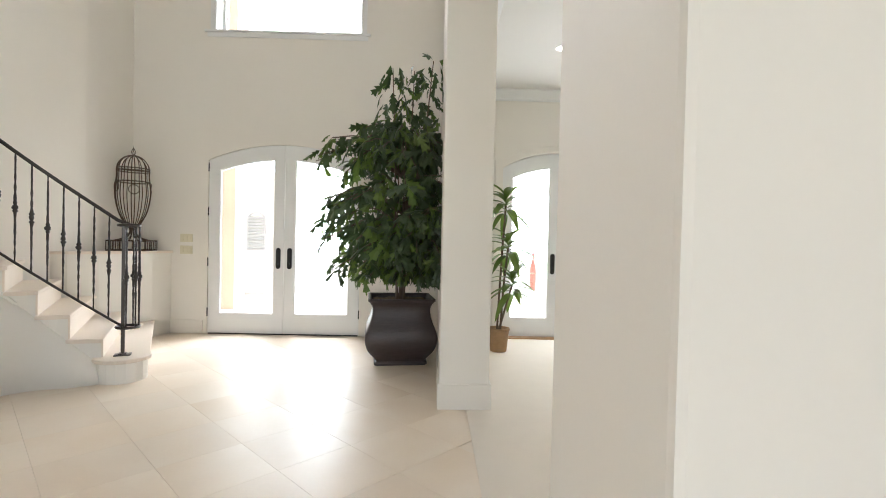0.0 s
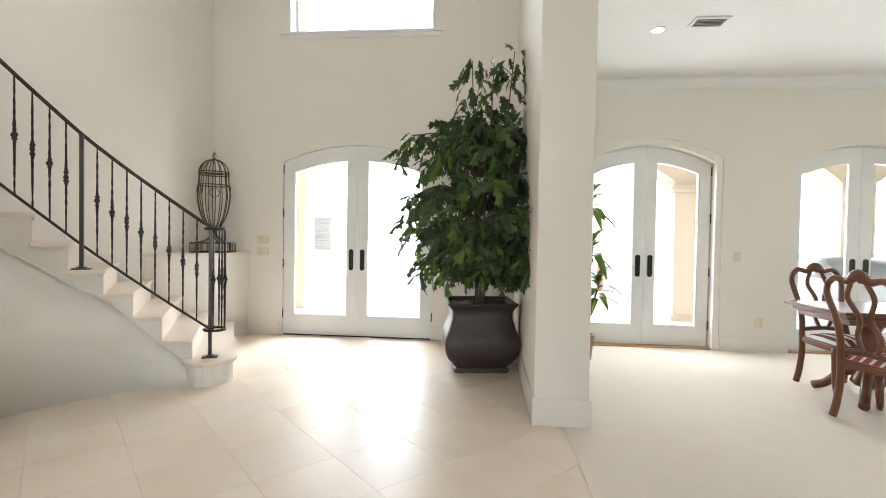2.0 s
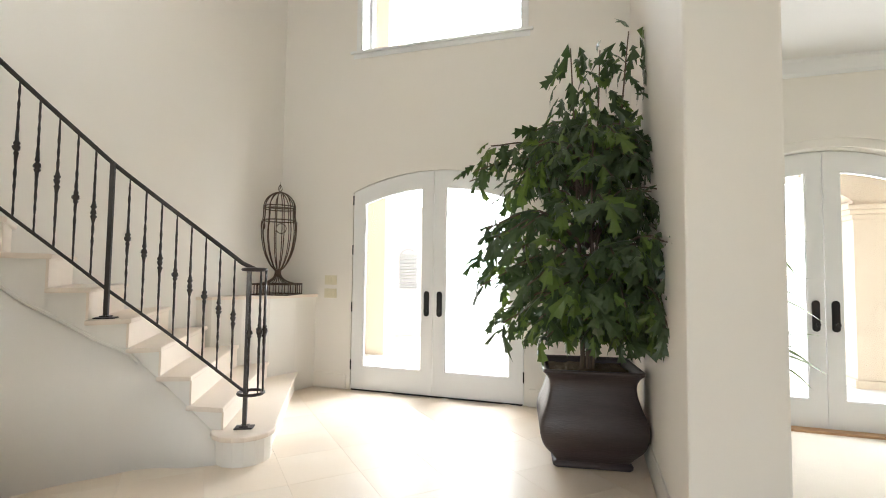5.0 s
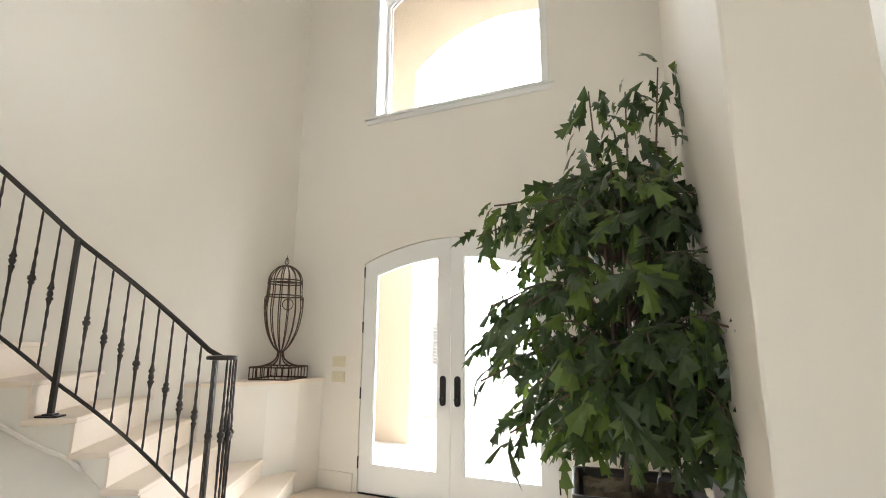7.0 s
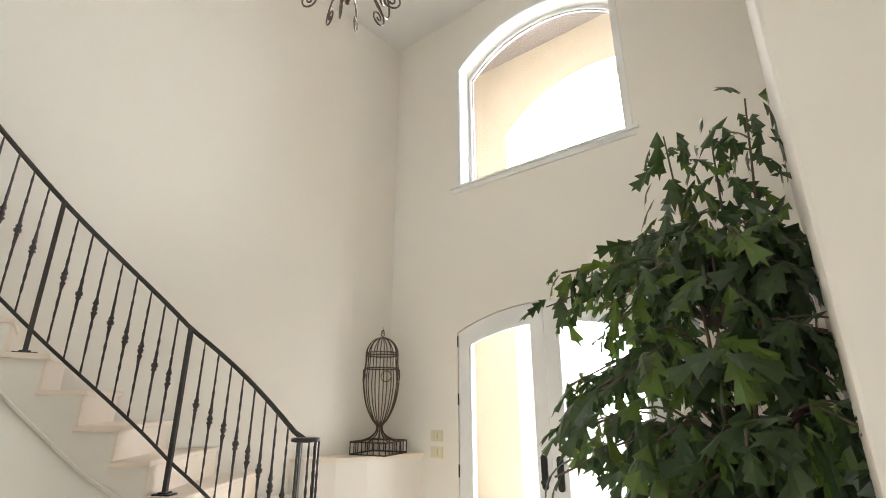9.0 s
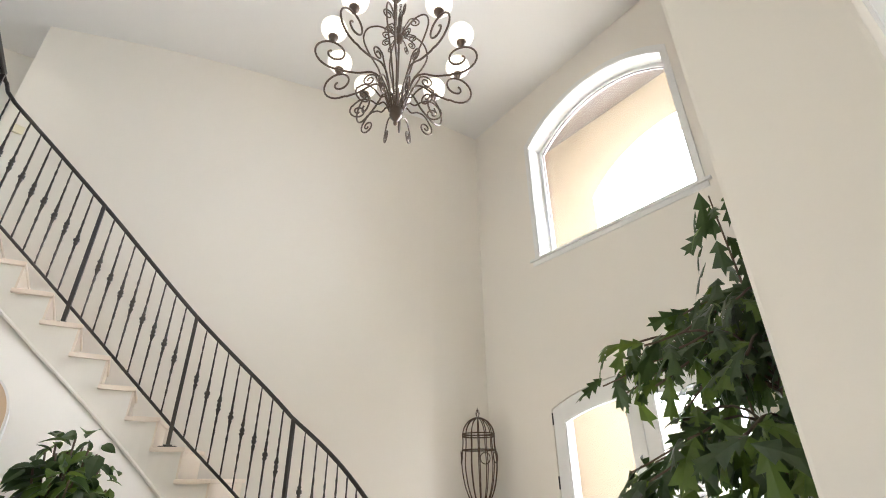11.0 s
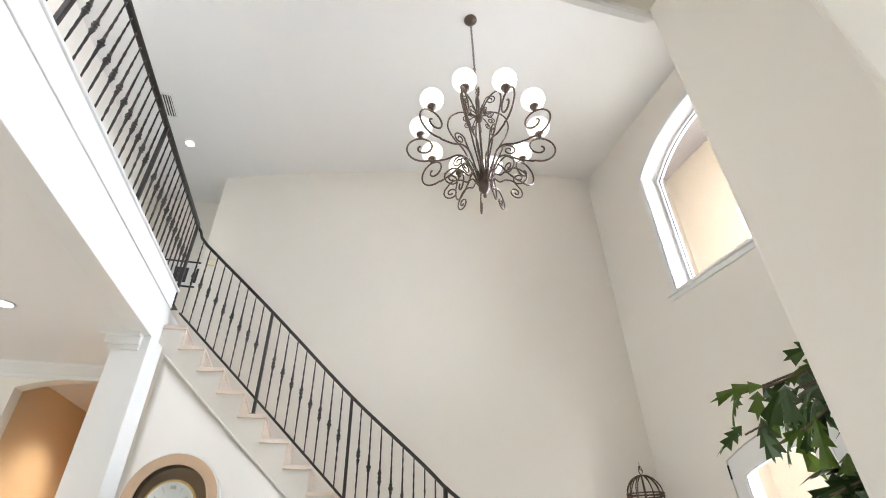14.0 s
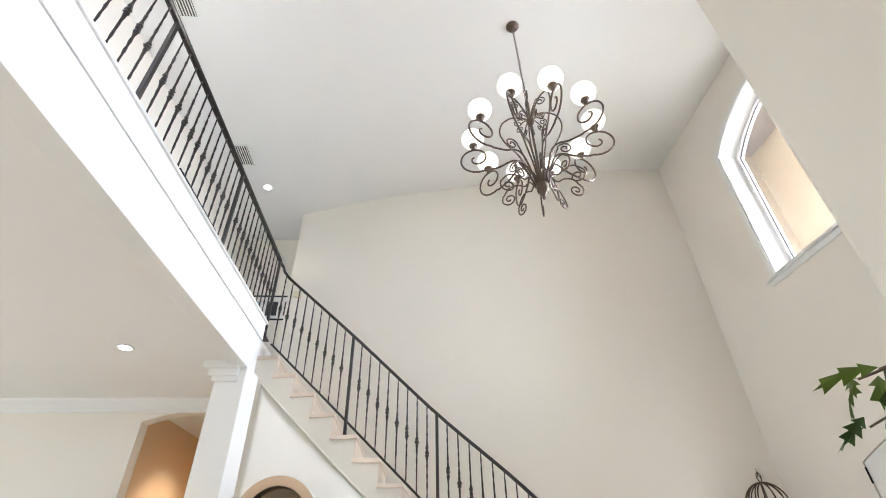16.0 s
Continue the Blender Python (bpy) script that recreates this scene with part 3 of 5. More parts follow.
# ---- staircase ----
def pick(nodes, k):
    """A point on the smooth line through nodes, one every four steps from step one."""
    u = (k - 1) / 4
    n = len(nodes)
    i = min(max(int(math.floor(u)), 0), n - 2)
    t = u - i
    g = lambda j: Vector(nodes[j]) if 0 <= j < n else (Vector(nodes[0]) * 2 - Vector(nodes[1]) if j < 0 else Vector(nodes[-1]) * 2 - Vector(nodes[-2]))
    a, b, c, d = g(i - 1), g(i), g(i + 1), g(i + 2)
    return 0.5 * ((2 * b) + (c - a) * t + (2 * a - 5 * b + 4 * c - d) * t * t + (3 * b - a - 3 * c + d) * t ** 3)


RAIL = [(-2.44, 4.04), (-3.26, 3.63), (-3.645, 2.825), (-3.67, 1.96), (-3.80, 1.10)]
OUTER = [(-3.27, 5.58), (-3.86, 4.45), (-4.21, 3.0), (-4.50, 1.95), (-4.80, 1.05)]


def rail_xy(k):
    bow = 0.10 * math.sin(math.pi * (k - 1) / 4) if 1 < k < 5 else 0
    return pick(RAIL, k) + Vector((-0.6, 0.8)) * bow


def tread_z(k):
    """The lower steps are a little shallower than the rest."""
    return k * RISE - (0.045 * min(max((9 - k) / 4, 0), 1) if k > 1 else 0)


def inner_xy(k, extra=0.0):
    d = (rail_xy(k + 0.05) - rail_xy(k - 0.05)).normalized()
    return rail_xy(k) + Vector((-d.y, d.x)) * (0.10 + extra)


def outer_xy(k):
    return pick(OUTER, k)


stair = thing("staircase", "curving white staircase with pale stone treads", "staircase")
for k in range(1, STEPS):
    a, b = k - 0.5, k + 0.5
    ring = [inner_xy(a + (b - a) * i / 3, -0.03) for i in range(4)] + [outer_xy(b), outer_xy(a)]
    if k == 1:
        c = rail_xy(1)
        ring = [c + Vector((math.cos(q), math.sin(q))) * 0.185 for q in [radians(60 - 22 * i) for i in range(11)]] + [inner_xy(b, -0.03), outer_xy(b), outer_xy(a)]
    part("riser_block", prism(bmesh.new(), ring, -0.004, tread_z(k) - 0.034), WALL, stair, "cream plastered riser and stair side" if k == 1 else "")
for k in range(1, STEPS):
    a, b = k - 0.5 - 0.11, k + 0.52
    ring = [inner_xy(a + (b - a) * i / 3) for i in range(4)] + [outer_xy(b), outer_xy(a)]
    if k == 1:
        c = rail_xy(1)
        ring = [c + Vector((math.cos(q), math.sin(q))) * 0.215 for q in [radians(60 - 22 * i) for i in range(11)]] + [inner_xy(b), outer_xy(b), outer_xy(a)]
    bm = prism(bmesh.new(), ring, tread_z(k) - 0.034, tread_z(k))
    top = [e for e in bm.edges if not all(abs(v.co.z - tread_z(k)) < 1 and abs(e.verts[0].co.z - e.verts[1].co.z) > 0.01 for v in e.verts)]
    bmesh.ops.bevel(bm, geom=top, offset=0.009, segments=2, affect="EDGES", profile=0.5)
    part("tread", bm, TREAD, stair, "pale stone tread" if k == 1 else "")
for k in range(2, STEPS):
    p, q = inner_xy(k - 0.5, -0.03), outer_xy(k - 0.5)
    f = (rail_xy(k - 1) - rail_xy(k)).normalized() * 0.014
    part("riser", prism(bmesh.new(), [p, q, q + f, p + f], tread_z(k - 1), tread_z(k) - 0.034), TREAD, stair, "pale stone riser" if k == 2 else "")


def skirt_z(k):
    return tread_z(k) - 0.12 - 0.17 * min(max((k - 4.4) / 2.6, 0), 1)


ks = [1.1 + 0.3 * i for i in range(54)]
sk = bmesh.new()
tube(sk, [(*inner_xy(k, -0.012), skirt_z(k)) for k in ks if k > 4], 0.013, 6)
side = bmesh.new()
rows = [[side.verts.new((*inner_xy(k, e), z)) for e, z in ((0.15 * min((k - 0.9) / 1.2, 1), -0.004), (-0.014, skirt_z(k)), (-0.05, skirt_z(k)), (-0.05, -0.004))] for k in ks]
for a, b in zip(rows, rows[1:]):
    for i in range(4):
        side.faces.new((a[i], b[i], b[(i + 1) % 4], a[(i + 1) % 4])).smooth = True
side.faces.new(rows[0])
side.faces.new(rows[-1][::-1])
for e in side.edges:
    e.smooth = e.calc_face_angle(0) < 0.5
part("side_wall", side, WALL, stair, "cream plastered stair side", smooth=False)
part("skirt_moulding", sk, WALL, stair)

ledge = bmesh.new()
pts = [(-3.13, 6.0), (-3.20, 5.72), (-3.31, 5.42), (-3.45, 5.17), (-3.62, 4.95), (-3.74, 4.88), (-3.70, 6.0)]
prism(ledge, pts, 0, 1.015)
structure("ledge", ledge, WALL, "cream plastered half wall beside the stair", "half wall")
lt = prism(bmesh.new(), [(-3.11, 6.0), (-3.18, 5.71), (-3.29, 5.41), (-3.43, 5.16), (-3.60, 4.93), (-3.74, 4.87), (-3.69, 5.998)], 1.015, 1.045)
structure("ledge_cap", lt, TREAD, "pale stone cap on the half wall", "half wall")


# ---- railings ----
def baluster_mesh(h, seed):
    """Hammered iron bar, thin at the ends, with a collared knuckle."""
    rnd = random.Random(seed)
    bm = bmesh.new()
    prof = []
    mid = 0.5 * h
    n = 22
    for i in range(n + 1):
        z = h * i / n
        if abs(z - mid) < 0.045:
            continue
        u = 1 - abs(z - mid) / mid
        prof.append((0.0060 + 0.0050 * u + rnd.uniform(-0.0012, 0.0012), z))
    prof += [(0.0135, mid - 0.040), (0.019, mid - 0.032), (0.019, mid - 0.024), (0.013, mid - 0.018), (0.022, mid - 0.008), (0.022, mid + 0.008),
             (0.013, mid + 0.018), (0.018, mid + 0.026), (0.018, mid + 0.034), (0.0135, mid + 0.042)]
    prof = [(r * 0.86, z) for r, z in sorted(prof, key=lambda p: p[1])]
    lathe(bm, prof, 7)
    for v in bm.verts:
        a = v.co.z * 40
        x, y = v.co.x, v.co.y
        f = 1 + 0.26 * math.sin(2 * (math.atan2(y, x) + a))
        v.co.x, v.co.y = x * f, y * f
    return mesh_of("baluster", bm, IRON, True)


BAL = [baluster_mesh(0.80, i) for i in range(3)]
rail = thing("stair_railing", "dark wrought iron stair railing with knuckled balusters", "railing")
LOWR, TOPR = 0.15, 1.02
cx, cy = rail_xy(1)


def rail_z(k, off, foot):
    """Height of a rail at step k: parallel to the flight, and eased below the first post down to its height at the newel."""
    if k >= 5:
        return k * RISE + off
    sag = 0.02 * math.sin(math.pi * (k - 1) / 4) if off < 0.5 else 0
    return foot + (k - 1) / 4 * (5 * RISE + off - foot) - sag


hand = [(cx + 0.05, cy, 1.318)] + [(*rail_xy(k), rail_z(k, TOPR, 1.322)) for k in [1.2 + 0.3 * i for i in range(53)]]
hand += [(-3.835, 1.06, 4.54), (-3.86, 1.035, 4.60), (-3.87, 1.02, UP + 0.985), (-3.85, 1.005, UP + 1.0), (-3.76, 1.0, UP + 1.0)]
part("handrail", tube(bmesh.new(), hand, 0.016, 8, flat=0.8), IRON, rail, smooth=True)
cap = lathe(bmesh.new(), [(0.05, 0), (0.085, 0.004), (0.09, 0.014), (0.085, 0.026), (0.04, 0.03)], 24, Matrix.Translation((cx + 0.03, cy + 0.02, 1.30)))
part("newel_cap", cap, IRON, rail, smooth=True)
low = [(cx + 0.02, cy, 0.445)] + [(*rail_xy(k), rail_z(k, LOWR, 0.447)) for k in [1.2 + 0.3 * i for i in range(54)]]
part("bottom_rail", tube(bmesh.new(), low, 0.011, 6), IRON, rail, smooth=True)
part("newel_ring", tube(bmesh.new(), [(cx + 0.03 + 0.085 * math.cos(q), cy + 0.02 + 0.085 * math.sin(q), 0.445) for q in [2 * math.pi * i / 24 for i in range(24)]], 0.012, 6, closed=True), IRON, rail, smooth=True)


def post_mesh(h):
    bm = boxm(-0.014, 0.014, -0.014, 0.014, 0, h, bevel=0.003)
    box(bm, -0.062, 0.062, -0.042, 0.042, 0.0, 0.010, bevel=0.003)
    box(bm, -0.030, 0.030, -0.030, 0.030, 0.010, 0.020, bevel=0.003)
    return mesh_of("post", bm, IRON)


POSTM = post_mesh(1.03)
for k in (5, 9, 13):
    p = part("post", POSTM, IRON, rail)
    p.matrix_local = pose(*rail_xy(k), tread_z(k), 0, 0, 30 if k == 5 else 80) @ Matrix.Diagonal((1, 1, (k * RISE - tread_z(k) + 1.03) / 1.03, 1))
p = part("newel_post", post_mesh(1.10), IRON, rail)
p.matrix_local = pose(cx, cy, RISE, 0, 0, 25)
for i, (dx, dy) in enumerate(((0.11, 0.04), (0.02, 0.10), (0.06, -0.055), (0.075, 0.09), (0.11, -0.01))):
    b = part("baluster", BAL[i % 3], IRON, rail)
    b.matrix_local = Matrix.LocRotScale((cx + dx, cy + dy, 0.45), None, (1, 1, 1.07))
i = 0
for seg in range(4):
    a = 1 + 4 * seg
    for j in range(1, 9 + (0 if seg < 3 else 1)):
        k = a + 4 * j / 9
        i += 1
        b = part("baluster", BAL[i % 3], IRON, rail)
        z0, z1 = rail_z(k, LOWR, 0.447), rail_z(k, TOPR, 1.322)
        b.matrix_local = Matrix.LocRotScale((*rail_xy(k), z0), Euler((0, 0, i * 1.3)), (1, 1, (z1 - z0) / 0.80))

gal = thing("gallery_railing", "dark wrought iron gallery railing with knuckled balusters", "railing")
gal.matrix_world = SKEW
part("handrail", tube(bmesh.new(), [(0.40, 1.0, UP + 1.0), (-1.2, 1.0, UP + 1.0), (-2.5, 1.0, UP + 1.0), (-3.76, 1.0, UP + 1.0)], 0.025, 8, flat=0.7), IRON, gal, smooth=True)
part("bottom_rail", tube(bmesh.new(), [(0.40, 1.0, UP + 0.075), (-3.76, 1.0, UP + 0.075)], 0.013, 6), IRON, gal)
GBAL = [baluster_mesh(0.92, 7 + i) for i in range(3)]
GPOST = post_mesh(0.99)
n = 0
x = -3.76
while x < 0.42:
    if n % 13 == 0:
        p = part("post", GPOST, IRON, gal)
        p.location = (x, 1.0, UP)
    else:
        p = part("baluster", GBAL[n % 3], IRON, gal)
        p.matrix_local = pose(x, 1.0, UP + 0.075, 0, 0, n * 50)
    n += 1
    x += 0.112


# ---- tree in a square pot ----
def lobed_leaf(bm, m, length, lobes=3, droop=0.25, width=0.42, mat=0):
    """One leaf with forward-swept pointed lobes, folded along its rib and drooping to the tip."""
    n = lobes * 2 + 1
    bend = lambda t, w: m @ Vector((0, t * length, -droop * length * t * t - 0.25 * w * length))
    spine = [bm.verts.new(bend(i / n, 0)) for i in range(n + 1)]
    for s in (-1, 1):
        row = [spine[0]]
        for i in range(1, n):
            t = i / n
            w = math.sin(math.pi * min(t * 0.9 + 0.10, 1)) ** 0.6 * width * (1.0 if i % 2 else 0.34)
            t2 = min(t + (0.15 if i % 2 else 0.0), 0.98)
            v = bend(t2, w)
            row.append(bm.verts.new(v + (m.to_3x3() @ Vector((s * w * length, 0, 0)))))
        row.append(spine[-1])
        for i in range(n):
            f = list(dict.fromkeys((spine[i], row[i], row[i + 1], spine[i + 1])))
            if len(f) > 2:
                bm.faces.new(f).material_index = mat


def plain_leaf(bm, m, length, width, droop, mat=0, n=5):
    sp = [(i / n, math.sin(math.pi * min(0.06 + i / n * 0.94, 1)) ** 0.8 * width) for i in range(n + 1)]
    mid = [bm.verts.new(m @ Vector((0, t * length, -droop * length * t * t))) for t, _ in sp]
    for s in (-1, 1):
        e = [bm.verts.new(m @ Vector((s * w * length, t * length, -droop * length * t * t + 0.3 * w * length))) for t, w in sp[1:-1]]
        row = [mid[0]] + e + [mid[-1]]
        for i in range(n):
            f = list(dict.fromkeys((mid[i], row[i], row[i + 1], mid[i + 1])))
            if len(f) > 2:
                bm.faces.new(f).material_index = mat


def square_pot(parent):
    """Bombe pot: square in plan, waisted below the rim, swelling, on a flared foot."""
    prof = [(0.222, 0.0), (0.232, 0.012), (0.232, 0.03), (0.212, 0.04), (0.235, 0.075), (0.288, 0.15), (0.312, 0.24), (0.304, 0.32), (0.270, 0.42),
            (0.252, 0.50), (0.256, 0.56), (0.282, 0.605), (0.292, 0.612), (0.292, 0.632), (0.272, 0.632), (0.262, 0.60), (0.262, 0.57)]
    bm = bmesh.new()
    corner = [(1, -1), (1, 1), (-1, 1), (-1, -1)]
    prof = [(p.x, p.z) for p in spline([(r, 0, z) for r, z in prof[3:12]], 4)]
    prof = [(0.222, 0.0), (0.232, 0.012), (0.232, 0.03), (0.214, 0.038)] + prof + [(0.292, 0.612), (0.292, 0.632), (0.272, 0.632), (0.262, 0.60), (0.262, 0.57)]
    rings = []
    for r, z in prof:
        ring = []
        for (ax, ay), (bx, by) in zip(corner, corner[1:] + corner[:1]):
            for i in range(6):
                t = (0.0, 0.04, 0.27, 0.5, 0.73, 0.96)[i]
                x, y = ax + (bx - ax) * t, ay + (by - ay) * t
                k = 1 - 0.025 * (abs(x * y) > 0.97)
                ring.append(bm.verts.new((x * r * k * 1.13, y * r * k * 1.05, z * 1.05)))
        rings.append(ring)
    for a, b in zip(rings, rings[1:]):
        for i in range(24):
            j = (i + 1) % 24
            bm.faces.new((a[i], a[j], b[j], b[i]))
    bm.faces.new(rings[0][::-1])
    bm.faces.new(rings[-1])
    return part("pot", bm, POT, parent, "dark brown square pot with swelling sides", smooth=True)


tree = thing("potted_tree", "tall leafy indoor tree in a dark brown square pot", "potted plant", at=(-0.135, 4.86, 0), rz=8)
square_pot(tree)
bm = bmesh.new()
rnd = random.Random(4)
bmesh.ops.create_grid(bm, x_segments=16, y_segments=16, size=0.272)
for v in bm.verts:
    v.co.z = 0.615 + 0.03 * noise.noise(v.co * 14) + 0.025 * (1 - min(v.co.xy.length / 0.3, 1))
part("moss", bm, SOIL, tree, "dry brown moss")

stems = bmesh.new()
tops = [(-0.13, -0.12, 2.96), (0.10, 0.02, 3.0), (0.28, -0.1, 3.07), (-0.3, 0.1, 2.2), (0.0, -0.3, 2.3), (0.2, 0.2, 2.1), (-0.05, 0.2, 2.5)]
for x, y, z in tops:
    p0 = Vector((rnd.uniform(-0.06, 0.06), rnd.uniform(-0.06, 0.06), 0.58))
    p = spline([p0, p0 + Vector((x * 0.25, y * 0.25, 0.7)), Vector((x * 0.7, y * 0.7, z * 0.72)), Vector((x, y, z))], 6)
    tube(stems, p, 0.014, 6, taper=[1 - 0.7 * i / (len(p) - 1) for i in range(len(p))])
crown_bm = bmesh.new()


def tree_leaf(pos, out, scale):
    yaw = math.atan2(-out.x, out.y) + rnd.gauss(0, 0.55)
    pitch = rnd.gauss(-0.65, 0.4)
    m = Matrix.Translation(pos) @ Euler((pitch, rnd.gauss(0, 0.5), yaw)).to_matrix().to_4x4()
    lobed_leaf(crown_bm, m, scale * rnd.uniform(0.7, 1.25), rnd.choice((2, 3, 3)), rnd.uniform(0.2, 0.8), rnd.uniform(0.20, 0.30), 0 if rnd.random() < 0.70 else 1)


# drooping tiers: centre x, y, height, reach, leaf count, spread in height
TIERS = [(0.02, 0.0, 2.34, 0.50, 13, 0.14), (-0.06, 0.04, 2.17, 0.79, 21, 0.14), (0.0, -0.10, 1.78, 0.82, 22, 0.16), (0.05, -0.24, 1.46, 0.86, 22, 0.16),
         (0.10, -0.30, 1.24, 0.76, 21, 0.15), (0.05, -0.12, 1.04, 0.54, 10, 0.05), (0.16, -0.52, 1.36, 0.50, 13, 0.26)]
for cx0, cy0, z0, reach, n, dz in TIERS:
    n = round(n * 1.35)
    for i in range(n):
        a = 2 * math.pi * (i + rnd.uniform(-0.3, 0.3)) / n
        r = reach * rnd.uniform(0.72, 1.08)
        o = Vector((math.cos(a), math.sin(a), 0))
        tip = Vector((cx0, cy0, z0)) + o * r + Vector((0, 0, rnd.uniform(-dz, dz) - 0.12))
        if tip.x > 0.38:
            tip.x = 0.38 - rnd.uniform(0, 0.06)
        if tip.y > 0.9:
            tip.y = 0.9
        b = spline([Vector((cx0 * 0.3, cy0 * 0.3, z0 - 0.28)), Vector((cx0, cy0, z0 + 0.05)) + (tip - Vector((cx0, cy0, z0))) * 0.5, tip], 5)
        tube(stems, b, 0.0055, 4)
        for t in (0.34, 0.46, 0.56, 0.66, 0.75, 0.84, 0.93, 1.0):
            p = b[min(int(t * (len(b) - 1)), len(b) - 1)]
            for s in (-1, 1):
                if rnd.random() < 0.80:
                    q = Vector((o.x - s * o.y * 1.0, o.y + s * o.x * 1.0, 0)) if t < 1 else o
                    tree_leaf(p + Vector((rnd.gauss(0, 0.02), rnd.gauss(0, 0.02), rnd.gauss(0, 0.02))), q, 0.172)
for x, y, z in tops[:3] + tops[-1:]:
    for i in range(30):
        t = i / 30
        p = Vector((x * (0.8 + 0.2 * t), y * (0.8 + 0.2 * t), 2.25 + (z - 2.25) * t + 0.05))
        a = i * 2.4
        o = Vector((math.cos(a), math.sin(a), 0))
        k = 0.13 * (1 - 0.6 * t) + 0.02
        p2 = p + o * k
        if p2.x < 0.40:
            tree_leaf(p2, o, 0.185)
# keep the crown clear of the partition wall
for v in crown_bm.verts:
    if v.co.x > 0.38:
        v.co.x = 0.38 - 0.1 * min(v.co.x - 0.38, 0.3)
part("trunk", stems, BARK, tree, "thin brown stems", smooth=True)
cr = part("crown", crown_bm, LEAF, tree, "dense dark green lobed leaves")
cr.data.materials.append(LEAF2)

# ---- dracaena in a basket ----
drac = thing("dracaena", "green strap-leaved plant in a wicker basket", "potted plant", at=(0.96, 5.32, 0))
bm = lathe(bmesh.new(), [(0.085, 0), (0.09, 0.01), (0.115, 0.24), (0.125, 0.25), (0.125, 0.27), (0.108, 0.27), (0.10, 0.23)], 24)
for v in bm.verts:
    v.co.xy *= 1 + 0.03 * math.sin(v.co.z * 160)
part("basket", bm, WICKER, drac, "brown wicker basket")
canes, lv = bmesh.new(), bmesh.new()
for base, top, n, L in (((0, 0), (0.13, -0.06, 0.76), 20, 0.31), ((0.02, 0.02), (0.09, 0.04, 1.18), 20, 0.32), ((-0.02, 0), (0.05, 0.02, 1.66), 20, 0.33)):
    pts = spline([(*base, 0.24), ((base[0] + top[0]) * 0.4, top[1] * 0.5, top[2] * 0.6), top], 6)
    tube(canes, pts, 0.012, 6)
    for i in range(n):
        a = i * 2.4
        z = -0.10 + 0.2 * i / n
        m = Matrix.Translation(Vector(top) + Vector((0, 0, z))) @ Euler((1.2 - 1.25 * (1 - i / n), 0, a)).to_matrix().to_4x4()
        plain_leaf(lv, m, L * rnd.uniform(0.8, 1.1), 0.14, rnd.uniform(0.6, 1.1), 0, 7)
for v in lv.verts:
    v.co.x = max(v.co.x, -0.27)
part("cane", canes, BARK, drac, "thin brown canes", smooth=True)
part("foliage", lv, LEAF2, drac, "arching green strap leaves", smooth=True)

# ---- ficus beside the clock ----
fic = thing("ficus", "small bushy green plant in a basket", "potted plant", at=(-3.02, 2.26, 0))
bm = lathe(bmesh.new(), [(0.13, 0), (0.14, 0.01), (0.17, 0.30), (0.18, 0.32), (0.18, 0.34), (0.16, 0.34), (0.15, 0.28)], 24)
part("basket", bm, WICKER, fic, "brown wicker basket")
tw, lv = bmesh.new(), bmesh.new()
for i in range(34):
    a = i * 2.4
    r = 0.29 * math.sqrt((i + 1) / 34)
    z = 1.86 - 0.9 * (r / 0.29) ** 2 * rnd.uniform(0.3, 1.0)
    tip = Vector((r * math.cos(a), r * math.sin(a), z))
    pts = spline([(0, 0, 0.3), (tip.x * 0.25, tip.y * 0.25, z * 0.65), tip], 6)
    tube(tw, pts, 0.006, 5)
    for j in range(22):
        p = pts[-1 - (j % 8)] + Vector((rnd.gauss(0, 0.03), rnd.gauss(0, 0.03), rnd.gauss(0, 0.03)))
        m = Matrix.Translation(p) @ Euler((rnd.gauss(-0.3, 0.5), rnd.gauss(0, 0.5), a - 1.57 + rnd.gauss(0, 1.2))).to_matrix().to_4x4()
        plain_leaf(lv, m, rnd.uniform(0.08, 0.15), 0.30, 0.4, 0 if rnd.random() < 0.6 else 1, 4)
part("twigs", tw, BARK, fic, smooth=True)
f = part("foliage", lv, LEAF, fic, "mixed dark and fresh green leaves")
f.data.materials.append(LEAF2)

# ---- palm under the gallery ----
palm = thing("fern_palm", "feathery green palm in a dark pot", "potted plant", at=(-3.75, -0.80, 0))
part("pot", lathe(bmesh.new(), [(0.14, 0), (0.15, 0.01), (0.19, 0.34), (0.2, 0.36), (0.18, 0.36), (0.17, 0.3)], 24), POT, palm)
lv = bmesh.new()
for i in range(18):
    a = i * 2.4
    h = 2.12 - 0.035 * i
    pts = spline([(0, 0, 0.3), (0.1 * math.cos(a), 0.1 * math.sin(a), h * 0.72), (0.26 * math.cos(a), 0.26 * math.sin(a), h), (0.46 * math.cos(a), 0.46 * math.sin(a), h - 0.16)], 8)
    tube(lv, pts, 0.006, 5)
    for j in range(8, len(pts)):
        for s in (-1, 1):
            m = Matrix.Translation(pts[j]) @ Euler((-0.3, 0, a - 1.57 + s * 0.9)).to_matrix().to_4x4()
            plain_leaf(lv, m, 0.16, 0.09, 0.4, 0, 4)
part("fronds", lv, LEAF, palm, "feathery green fronds")

